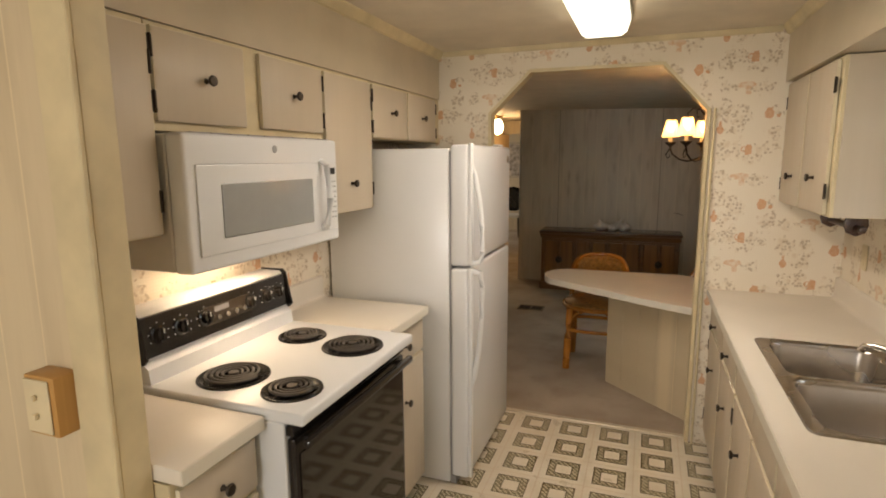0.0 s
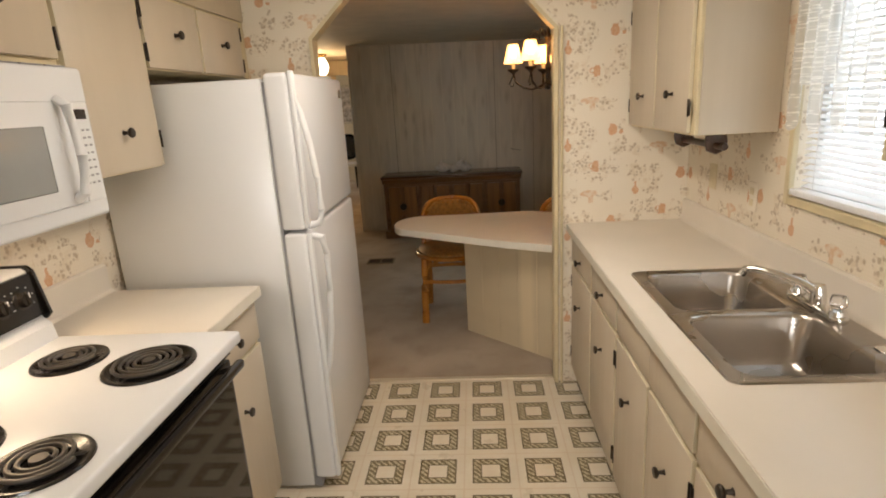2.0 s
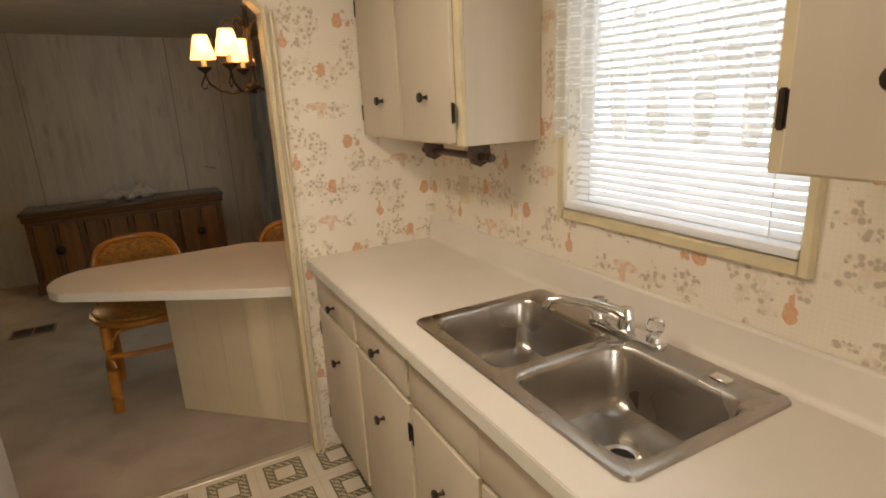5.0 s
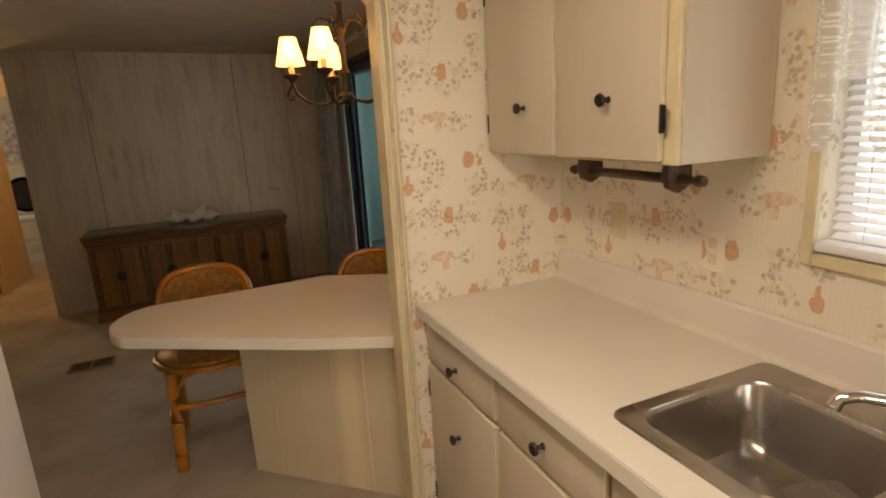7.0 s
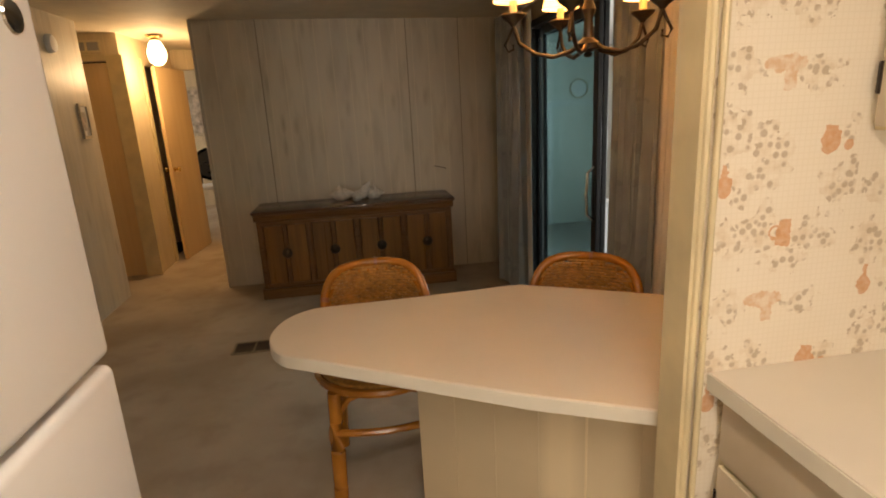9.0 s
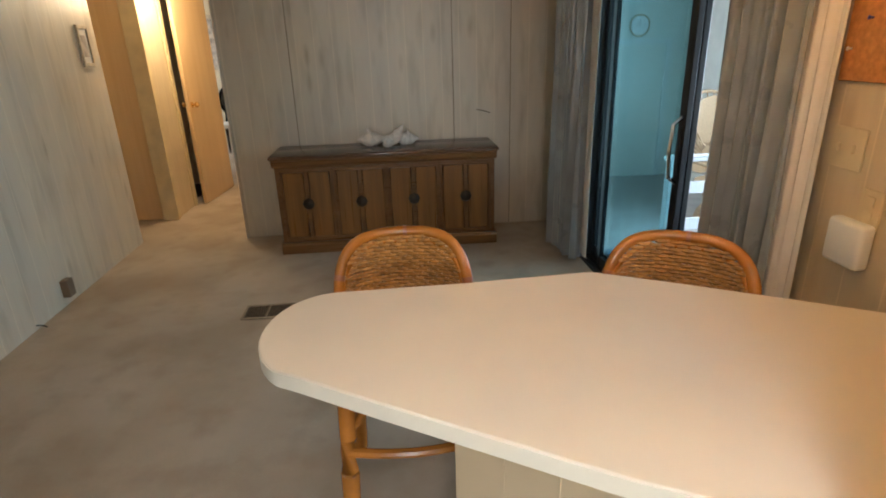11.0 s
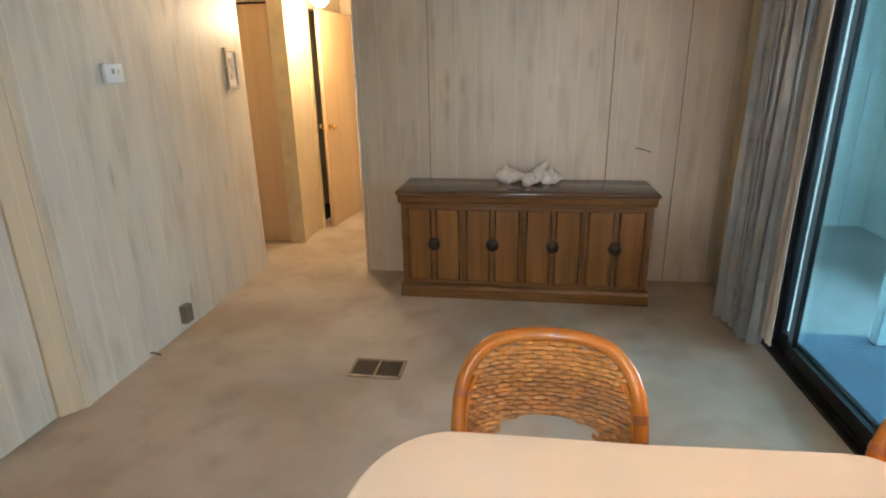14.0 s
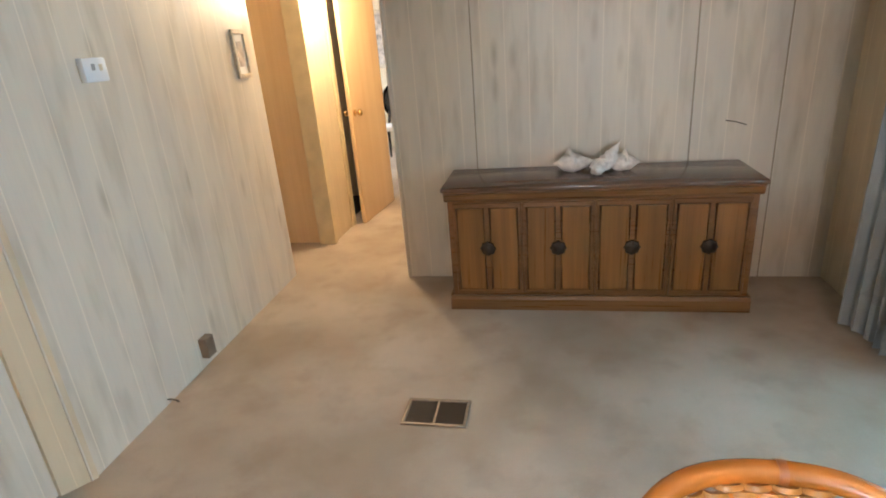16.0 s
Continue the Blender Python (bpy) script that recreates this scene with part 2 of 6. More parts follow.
def vinyl():
    """Sheet vinyl printed with framed squares whose borders hold twisted leaves."""
    m = Mat("printed_vinyl", (0.72, 0.64, 0.48), 0.32)
    x, y, z, p = m.coords()
    s = 0.2315
    ax = m.f("SUBTRACT", m.f("FRACT", m.f("ADD", m.f("DIVIDE", m.f("SUBTRACT", x, -0.075), s), 0.5)), 0.5)
    ay = m.f("SUBTRACT", m.f("FRACT", m.f("ADD", m.f("DIVIDE", m.f("SUBTRACT", y, 2.52), s), 0.5)), 0.5)
    d = m.f("MAXIMUM", m.f("ABSOLUTE", ax), m.f("ABSOLUTE", ay))
    band = m.f("MULTIPLY", m.f("LESS_THAN", d, 0.345), m.f("GREATER_THAN", d, 0.175))
    edge = m.f("ADD", m.f("COMPARE", d, 0.335, 0.014), m.f("COMPARE", d, 0.185, 0.013))
    w = m.node("ShaderNodeTexWave")
    w.wave_type, w.bands_direction = "BANDS", "DIAGONAL"
    m.link(p, w.inputs["Vector"])
    w.inputs["Scale"].default_value, w.inputs["Distortion"].default_value, w.inputs["Detail"].default_value = 22.0, 3.5, 1.0
    w.inputs["Detail Scale"].default_value = 4.0
    leaf = m.f("GREATER_THAN", w.outputs["Fac"], 0.42)
    cream = m.mix(m.span(m.noise(5, 4), 0.3, 0.7), (0.70, 0.63, 0.50), (0.77, 0.71, 0.60))
    gx = m.f("GREATER_THAN", m.f("MAXIMUM", m.f("ABSOLUTE", ax), m.f("ABSOLUTE", ay)), 0.487)
    cream = m.mix(m.f("MULTIPLY", gx, 0.25), cream, (0.55, 0.36, 0.2))
    cream = m.mix(m.span(m.noise(40, 3), 0.35, 0.75, 0.0, 0.18), cream, (0.62, 0.48, 0.3))
    ink = m.mix(leaf, (0.56, 0.49, 0.34), (0.20, 0.16, 0.085))
    c = m.mix(band, cream, ink)
    c = m.mix(m.f("MINIMUM", edge, 1.0), c, (0.15, 0.12, 0.06))
    m.color(c)
    m.rough(m.span(m.noise(9, 3), 0.3, 0.7, 0.26, 0.42))
    m.bump(m.f("MULTIPLY", band, leaf), 0.12, 0.001)
    return m.m


def carpet():
    m = Mat("beige_carpet", (0.5, 0.42, 0.32), 0.95)
    a, b, g = m.noise(1.3, 5), m.noise(5.0, 4), m.noise(420, 2)
    c = m.mix(m.span(a, 0.36, 0.66), (0.41, 0.33, 0.245), (0.57, 0.485, 0.39))
    c = m.mix(m.span(b, 0.5, 0.74, 0.0, 0.5), c, (0.33, 0.25, 0.175))
    c = m.mix(m.span(g, 0.3, 0.7, 0.0, 0.25), c, (0.26, 0.21, 0.16))
    m.color(c)
    m.set("Specular IOR Level", 0.1)
    m.bump(m.f("ADD", g, m.f("MULTIPLY", m.noise(70, 3), 0.6)), 0.6, 0.004)
    return m.m


def glow(name, color, strength, base=(0.9, 0.88, 0.8)):
    m = Mat(name, base, 0.4)
    m.set("Emission Color", (*color, 1))
    m.set("Emission Strength", strength)
    return m.m


def glass(name, color, rough=0.0):
    m = Mat(name, color, rough, 0.0)
    m.set("Transmission Weight", 1.0)
    m.set("IOR", 1.45)
    return m.m


def tinted(name, color):
    """Tinted pane: light passes through coloured, and a little is mirrored."""
    m = Mat(name, color, 0.0)
    tr = m.node("ShaderNodeBsdfTransparent")
    tr.inputs[0].default_value = (*color, 1)
    gl = m.node("ShaderNodeBsdfGlossy")
    gl.inputs["Roughness"].default_value = 0.02
    mx = m.node("ShaderNodeMixShader")
    mx.inputs[0].default_value = 0.035
    m.link(tr.outputs[0], mx.inputs[1])
    m.link(gl.outputs[0], mx.inputs[2])
    m.link(mx.outputs[0], m.t.nodes["Material Output"].inputs[0])
    return m.m


def sheer(name, color, cover):
    """Lace: cloth with open holes between its threads."""
    m = Mat(name, color, 0.8)
    x, y, z, p = m.coords()
    flat = m.vec(m.f("ADD", x, y), z, 0.0)
    holes = m.span(m.voronoi(160.0, flat), 0.25, 0.5, 1.0, cover * 0.55)
    flowers = m.span(m.noise(16, 3, (1, 1, 1), flat), 0.45, 0.56, 0.86, 1.0)
    m.link(m.f("MULTIPLY", holes, flowers), m.b.inputs["Alpha"])
    m.set("Subsurface Weight", 0.0)
    tr = m.node("ShaderNodeBsdfTranslucent")
    tr.inputs[0].default_value = (*color, 1)
    mx = m.node("ShaderNodeMixShader")
    mx.inputs[0].default_value = 0.35
    out = m.t.nodes["Material Output"]
    m.link(m.b.outputs[0], mx.inputs[1])
    m.link(tr.outputs[0], mx.inputs[2])
    m.link(mx.outputs[0], out.inputs[0])
    return m.m


PAPER, VINYL, CARPET = wallpaper(), vinyl(), carpet()
PANEL = bleached("bleached_panelling", (0.65, 0.57, 0.445), (0.56, 0.50, 0.415), (0.31, 0.245, 0.15))
PANEL_TAN = bleached("tan_panelling", (0.66, 0.55, 0.37), (0.60, 0.50, 0.34), (0.44, 0.34, 0.2))
CEIL = plain("ceiling_paint", (0.70, 0.62, 0.49), 0.7, vary=0.08, bumpy=0.35, grain=45)
SOFFIT = plain("soffit_panel", (0.58, 0.50, 0.37), 0.5, vary=0.12, scale=3)
CAB = wood("aged_beige_cabinet_paint", (0.535, 0.455, 0.345), (0.575, 0.495, 0.38), 2, 0.42, 0.5, 0.02)
FRAME = plain("yellowed_cream_paint", (0.66, 0.56, 0.35), 0.42, vary=0.15, scale=8)
EDGE = plain("pale_door_edge", (0.74, 0.67, 0.5), 0.45)
LAMINATE = plain("cream_laminate", (0.73, 0.665, 0.57), 0.34, vary=0.06, scale=3, grain=200)
LAM_EDGE = plain("white_laminate_edge", (0.72, 0.68, 0.58), 0.4, vary=0.07)
WHITE = plain("white_enamel", (0.75, 0.76, 0.77), 0.24, vary=0.04, scale=2)
WHITE2 = plain("white_plastic", (0.74, 0.75, 0.75), 0.36, vary=0.04)
BLACK = plain("black_enamel", (0.018, 0.015, 0.013), 0.18, vary=0.3)
BLACKGLASS = Mat("black_oven_glass", (0.012, 0.009, 0.007), 0.06).m
COIL = plain("burner_coil", (0.10, 0.09, 0.08), 0.38, 0.6)
CHROME = plain("chrome", (0.75, 0.74, 0.72), 0.12, 1.0, vary=0.05)
STEEL = Mat("brushed_steel", (0.56, 0.53, 0.49), 0.3, 1.0)
STEEL.color(STEEL.mix(STEEL.span(STEEL.noise(4, 4), 0.3, 0.7), (0.40, 0.37, 0.335), (0.52, 0.485, 0.445)))
STEEL.rough(STEEL.span(STEEL.noise(3.0, 3), 0.3, 0.7, 0.24, 0.31))
STEEL = STEEL.m
BRONZE = plain("dark_bronze", (0.05, 0.038, 0.028), 0.38, 0.75, vary=0.3, scale=40)
BRASS = plain("brass", (0.72, 0.50, 0.19), 0.2, 1.0)
DARKWOOD = wood("dark_turned_wood", (0.035, 0.017, 0.01), (0.09, 0.043, 0.022), 1, 0.35)
WALNUT = wood("walnut", (0.135, 0.055, 0.010), (0.255, 0.112, 0.022), 2, 0.34)
WALNUT_D = wood("dark_walnut", (0.11, 0.047, 0.012), (0.20, 0.09, 0.024), 0, 0.32)
WALNUT_TOP = wood("polished_walnut_top", (0.07, 0.036, 0.02), (0.15, 0.082, 0.046), 0, 0.14, 1.0, 0.04)
RATTAN = plain("rattan_pole", (0.41, 0.16, 0.022), 0.22, vary=0.28, scale=9)
WEAVE = plain("woven_cane", (0.38, 0.185, 0.04), 0.32, vary=0.5, scale=38, bumpy=0.3, grain=120)


def shade_cloth():
    """A thin lit shade that lets part of its bulb's light through."""
    m = Mat("lit_lamp_shade", (0.85, 0.7, 0.45), 0.7)
    m.set("Emission Color", (1.0, 0.60, 0.24, 1))
    m.set("Emission Strength", 4.0)
    tr = m.node("ShaderNodeBsdfTransparent")
    tr.inputs[0].default_value = (1.0, 0.80, 0.52, 1)
    mx = m.node("ShaderNodeMixShader")
    mx.inputs[0].default_value = 0.3
    m.link(m.b.outputs[0], mx.inputs[1])
    m.link(tr.outputs[0], mx.inputs[2])
    m.link(mx.outputs[0], m.t.nodes["Material Output"].inputs[0])
    return m.m


SHADE = shade_cloth()
BULB = glow("lit_bulb", (1.0, 0.69, 0.38), 540)
GLOBE = glow("lit_glass_globe", (1.0, 0.76, 0.42), 14)
DIFFUSER = glow("lit_diffuser", (1.0, 0.90, 0.68), 5.0)
CLEAR = glass("clear_glass", (0.97, 0.99, 0.98))
TEAL = tinted("tinted_glass", (0.71, 0.825, 0.845))
ACRYLIC = glass("clear_acrylic", (0.95, 0.95, 0.95), 0.08)
ALU = plain("black_aluminium", (0.02, 0.02, 0.022), 0.35, 0.5, vary=0.3)
TRACK = plain("dark_metal_track", (0.045, 0.04, 0.035), 0.4, 0.8, vary=0.4)
CURTAIN = plain("grey_blue_satin", (0.27, 0.29, 0.30), 0.28, vary=0.2, scale=5, Sheen_Weight=0.4)
LINING = plain("white_lining", (0.74, 0.70, 0.64), 0.8, vary=0.08)
LACE = sheer("white_lace", (0.85, 0.84, 0.8), 0.85)
BLIND = plain("white_blind", (0.80, 0.80, 0.80), 0.5, vary=0.05)
SWITCH = wood("tan_wood_box", (0.42, 0.22, 0.06), (0.55, 0.31, 0.1), 2, 0.4)
IVORY = plain("ivory_plastic", (0.68, 0.58, 0.38), 0.4)
CORK = plain("orange_cork", (0.46, 0.21, 0.055), 0.85, vary=0.25, scale=60, bumpy=0.4)
SHELL = plain("chalky_shell", (0.76, 0.70, 0.64), 0.6, vary=0.2, scale=30, bumpy=0.4)
DOORWOOD = wood("pale_oak_veneer", (0.63, 0.44, 0.23), (0.72, 0.54, 0.31), 2, 0.4, 0.6, 0.05)
SEAM = plain("dark_panel_seam", (0.33, 0.275, 0.19), 0.6)
# flat near-black; in the closet and floor register it stands in for shade
DARK = plain("near_black_fill", (0.02, 0.017, 0.013), 0.8)
WALLWHITE = plain("sunroom_paint", (0.74, 0.73, 0.68), 0.6, vary=0.06)
SUNCARPET = plain("sunroom_carpet", (0.40, 0.37, 0.35), 0.95, vary=0.15, scale=4, bumpy=0.5, grain=300)
WICKER = plain("pale_wicker", (0.36, 0.25, 0.14), 0.6, vary=0.4, scale=70, bumpy=0.6)
GRASS = plain("lawn", (0.07, 0.10, 0.035), 0.9, vary=0.4, scale=2, bumpy=0.5)
SIDING = plain("pale_blue_siding", (0.55, 0.62, 0.66), 0.6, vary=0.06)
ROOFMAT = plain("grey_shingle", (0.16, 0.155, 0.15), 0.9, vary=0.3, scale=20)
PRINT = plain("faded_print", (0.5, 0.42, 0.34), 0.6, vary=0.6, scale=14)
GILT = plain("pale_gilt_frame", (0.55, 0.46, 0.33), 0.45, vary=0.3, scale=40)
GREYGLASS = plain("microwave_window", (0.33, 0.335, 0.33), 0.22, vary=0.1)
INK = plain("grey_print", (0.30, 0.30, 0.31), 0.5)


# ---- shape helpers ----
def bm_new():
    return bmesh.new()


def box(bm, x0, x1, y0, y1, z0, z1, bev=0.0, seg=1):
    verts = bmesh.ops.create_cube(bm, size=1.0)["verts"]
    for v in verts:
        v.co = Vector(((x0 + x1) / 2 + v.co.x * (x1 - x0), (y0 + y1) / 2 + v.co.y * (y1 - y0), (z0 + z1) / 2 + v.co.z * (z1 - z0)))
    if bev:
        edges = list({e for v in verts for e in v.link_edges})
        bmesh.ops.bevel(bm, geom=edges, offset=bev, segments=seg, affect="EDGES", profile=0.5)
    return bm


def prism(bm, pts, axis, a, b, bev=0.0):
    """A flat outline pushed from a to b along an axis; pts are the other two coordinates in order."""
    def at(p, q):
        c = list(p)
        c.insert("xyz".index(axis), q)
        return bm.verts.new(c)
    lo, hi = [at(p, a) for p in pts], [at(p, b) for p in pts]
    made = [bm.faces.new(lo), bm.faces.new(hi)]
    n = len(pts)
    for i in range(n):
        made.append(bm.faces.new((lo[i], lo[(i + 1) % n], hi[(i + 1) % n], hi[i])))
    bmesh.ops.recalc_face_normals(bm, faces=made)
    if bev:
        edges = [e for f in made[:2] for e in f.edges]
        bmesh.ops.bevel(bm, geom=edges, offset=bev, segments=2, affect="EDGES", profile=0.5)
    return bm


def tube(bm, pts, r, n=8, closed=False):
    """A round bar along a line of points; r is a number or one per point."""
    pts = [Vector(p) for p in pts]
    rs = r if isinstance(r, (list, tuple)) else [r] * len(pts)
    rings = []
    for i, p in enumerate(pts):
        a = pts[i - 1] if (i or closed) else p
        b = pts[(i + 1) % len(pts)] if (i < len(pts) - 1 or closed) else p
        d = (b - a).normalized()
        side = d.cross(Vector((0, 0, 1)))
        side = side.normalized() if side.length > 0.05 else Vector((1, 0, 0))
        up = side.cross(d)
        rings.append([bm.verts.new(p + (side * math.cos(2 * math.pi * k / n) + up * math.sin(2 * math.pi * k / n)) * rs[i]) for k in range(n)])
    for i in range(len(rings) if closed else len(rings) - 1):
        p, q = rings[i], rings[(i + 1) % len(rings)]
        for k in range(n):
            bm.faces.new((p[k], p[(k + 1) % n], q[(k + 1) % n], q[k]))
    if not closed:
        bm.faces.new(rings[0][::-1])
        bm.faces.new(rings[-1])
    bmesh.ops.recalc_face_normals(bm, faces=bm.faces[:])
    return bm


def lathe(bm, profile, centre=(0, 0, 0), n=24, axis="z"):
    """A turned shape from (radius, height) pairs."""
    c = Vector(centre)
    rings = []
    for r, h in profile:
        ring = []
        for k in range(n):
            a = 2 * math.pi * k / n
            p = {"z": (r * math.cos(a), r * math.sin(a), h), "x": (h, r * math.cos(a), r * math.sin(a)), "y": (r * math.cos(a), h, r * math.sin(a))}[axis]
            ring.append(bm.verts.new(c + Vector(p)))
        rings.append(ring)
    for p, q in zip(rings, rings[1:]):
        for k in range(n):
            bm.faces.new((p[k], p[(k + 1) % n], q[(k + 1) % n], q[k]))
    if profile[0][0] > 1e-4:
        bm.faces.new(rings[0])
    if profile[-1][0] > 1e-4:
        bm.faces.new(rings[-1])
    bmesh.ops.remove_doubles(bm, verts=bm.verts[:], dist=1e-6)
    bmesh.ops.recalc_face_normals(bm, faces=bm.faces[:])
    return bm


def finish(name, bm, mat, smooth=False):
    me = bpy.data.meshes.new(name)
    bm.to_mesh(me)
    bm.free()
    me.materials.append(mat)
    if smooth:
        for p in me.polygons:
            p.use_smooth = True
        me.set_sharp_from_angle(angle=radians(40))
    return new(name, me)


def solid(name, bm, mat, label="", category="", kind="structure", smooth=False):
    return tagged(finish(name, bm, mat, smooth), label, category, "", kind)


class Thing:
    """A thing: an empty at its base that carries its parts, which are given in world places unless local."""

    def __init__(self, name, at, label, category, group="", rz=0.0, kind=""):
        self.m = pose(*at, 0, 0, rz)
        self.ob = new(name)
        self.ob.empty_display_size = 0.1
        self.ob.matrix_basis = self.m
        tagged(self.ob, label, category, group, kind)

    def part(self, name, bm, mat, smooth=True, local=False, under=None, label="", kind=""):
        if not local:
            bm.transform(self.m.inverted())
        o = finish(name, bm, mat, smooth)
        o.parent = under or self.ob
        return tagged(o, label, "", "", kind)


def piece(parent, name, mesh, at, rz=0.0):
    """One of many alike pieces on shared mesh data."""
    o = new(name, mesh)
    o.parent = parent
    o.matrix_basis = pose(*at, 0, 0, rz)
    return o


def data_of(name, bm, mat):
    me = bpy.data.meshes.new(name)
    bm.to_mesh(me)
    bm.free()
    me.materials.append(mat)
    return me

# ---- structure ----
XL, XR, YD = -1.25, 1.205, 3.285          # kitchen side walls, doorway wall
TOPK = 2.262                               # kitchen ceiling

b = bm_new()
box(b, -2.4, 1.3, -2.4, 3.335, -0.12, 0.0)
solid("floor_kitchen", b, VINYL, "cream sheet vinyl floor printed with brown leaf-bordered squares", "floor")
b = bm_new()
box(b, -4.4, 1.26, 3.335, 12.4, -0.12, 0.004)
solid("floor_dining", b, CARPET, "worn beige carpet with grey traffic stains", "carpet")
b = bm_new()
box(b, -0.70, 0.545, 3.318, 3.352, 0.0, 0.009, 0.003)
solid("threshold_strip", b, plain("threshold_metal", (0.62, 0.55, 0.42), 0.4, 0.6), "thin metal strip between vinyl and carpet", "threshold")

b = bm_new()
box(b, -2.4, 1.35, -2.4, 3.33, TOPK, TOPK + 0.12)
solid("ceiling_kitchen", b, CEIL, "cream painted kitchen ceiling with light texture", "ceiling")
b = bm_new()
prism(b, [(-4.4, 2.22 + 0.022 * 4.4), (1.35, 2.22 - 0.022 * 1.35), (1.35, 2.45), (-4.4, 2.45)], "y", 3.33, 12.4)
solid("ceiling_dining", b, CEIL, "cream dining ceiling sloping gently to the outer wall", "ceiling")

# doorway wall with its clipped opening
b = bm_new()
prism(b, [(-2.4, 0), (-0.645, 0), (-0.645, 1.893), (-0.400, 2.130), (0.322, 2.126), (0.557, 1.874), (0.557, 0), (XR + 0.05, 0), (XR + 0.05, 2.4), (-2.4, 2.4)], "y", YD, YD + 0.06)
solid("wall_doorway", b, PAPER, "cream floral wallpaper wall with a clipped-corner opening", "wall")
b = bm_new()
outer = [(-0.645, 0.0), (-0.645, 1.893), (-0.400, 2.130), (0.322, 2.126), (0.557, 1.874), (0.557, 0.0)]
inner = [(-0.627, 0.0), (-0.627, 1.886), (-0.393, 2.112), (0.315, 2.108), (0.539, 1.867), (0.539, 0.0)]
prism(b, outer + inner[::-1], "y", YD - 0.014, YD + 0.072)
solid("trim_doorway", b, FRAME, "cream wooden lining round the kitchen opening", "trim")
for xs in ((0.547, 0.570),):
    b = bm_new()
    for k in range(2):
        tube(b, [(xs[k] + 0.006, YD - 0.016, 0), (xs[k] + 0.006, YD - 0.016, 1.875)], 0.007, 8)
    solid("trim_doorway_bead", b, FRAME, "rounded cream bead on the opening's edge", "trim", smooth=True)

# outer wall beside the sink, with the window's opening
WY0, WY1, WZ0, WZ1 = 1.655, 2.365, 1.185, 1.96
b = bm_new()
box(b, XR, XR + 0.12, -2.4, WY0, 0, 2.4)
box(b, XR, XR + 0.12, WY1, YD + 0.05, 0, 2.4)
box(b, XR, XR + 0.12, WY0, WY1, 0, WZ0)
box(b, XR, XR + 0.12, WY0, WY1, WZ1, 2.4)
solid("wall_sink", b, PAPER, "cream floral wallpaper wall behind the sink", "wall")
b = bm_new()
box(b, XL - 0.1, XL, 0.875, YD, 0, 2.4)
box(b, -2.5, -2.4, -2.4, 3.3, 0, 2.4)
solid("wall_stove", b, PAPER, "cream floral wallpaper wall behind the stove", "wall")
# unseen closing wall; its opening is invented for the added fill lamp
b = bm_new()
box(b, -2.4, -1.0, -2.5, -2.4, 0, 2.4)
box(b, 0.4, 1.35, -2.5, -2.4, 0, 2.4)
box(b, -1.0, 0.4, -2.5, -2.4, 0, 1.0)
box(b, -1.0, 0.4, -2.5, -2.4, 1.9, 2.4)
solid("wall_back", b, PANEL_TAN, "unseen tan panelled back wall with an opening for added light", "wall")

# stub wall beside the short counter
b = bm_new()
box(b, -2.4, -0.77, 0.80, 0.875, 0, 2.4)
solid("wall_stub", b, PANEL_TAN, "pale tan wood-grain panelled stub wall", "wall")
b = bm_new()
box(b, -0.838, -0.743, 0.786, 0.799, 0, 2.26, 0.003)
box(b, -0.769, -0.747, 0.8, 0.875, 0, 2.26, 0.003)
solid("trim_stub_wall", b, FRAME, "yellowed cream corner moulding on the stub wall", "trim")

# soffits over the wall cabinets
b = bm_new()
box(b, XL, -0.962, 0.876, YD - 0.001, 1.985, TOPK + 0.02)
solid("soffit_stove", b, SOFFIT, "beige panelled soffit over the stove-side cabinets", "soffit")
b = bm_new()
box(b, 0.888, XR, -2.4, YD - 0.001, 1.992, TOPK + 0.02)
solid("soffit_sink", b, SOFFIT, "beige panelled soffit over the sink-side cabinets", "soffit")
b = bm_new()
for x, s in ((-0.962, 1), (0.888, -1)):
    prism(b, [(x, TOPK - 0.045), (x + s * 0.012, TOPK - 0.04), (x + s * 0.034, TOPK - 0.006), (x + s * 0.036, TOPK + 0.002), (x, TOPK + 0.002)], "y", 0.876, YD - 0.002)
prism(b, [(YD, TOPK - 0.03), (YD - 0.01, TOPK - 0.025), (YD - 0.022, TOPK - 0.002), (YD, TOPK - 0.002)], "x", -0.93, 0.855)
solid("trim_ceiling", b, FRAME, "narrow cream cove moulding under the ceiling", "trim")

# dining room: outer wall with the sliding door, left wall, partition, hall
SY0, SY1, SZ = 4.60, 6.40, 2.02
XD = 1.206
b = bm_new()
box(b, XD, XD + 0.12, YD + 0.061, SY0, 0, 2.4)
box(b, XD, XD + 0.12, SY1, 12.4, 0, 2.4)
box(b, XD, XD + 0.12, SY0, SY1, SZ, 2.4)
solid("wall_outer", b, PANEL_TAN, "pale tan panelled wall beside the sliding door", "wall")
b = bm_new()
box(b, -2.36, -2.205, YD + 0.061, 5.28, 0, 2.4)
prism(b, [(-2.125, 5.31), (-2.172, 7.285), (-2.27, 7.285), (-2.30, 5.31)], "z", 0, 2.4)
solid("wall_left", b, PANEL, "bleached grey-beige wood panel wall with knots", "wall")
b = bm_new()
prism(b, [(-2.30, 5.235), (-2.19, 5.232), (-2.114, 5.332), (-2.30, 5.34)], "z", 0, 2.4)
solid("trim_left_wall", b, PANEL_TAN, "yellowed flat board where two wall panels meet", "trim")
b = bm_new()
box(b, -1.318, XD, 7.262, 7.352, 0, 2.4)
part_wall = solid("wall_partition", b, PANEL, "bleached grey-beige wood panel partition with seams", "wall")
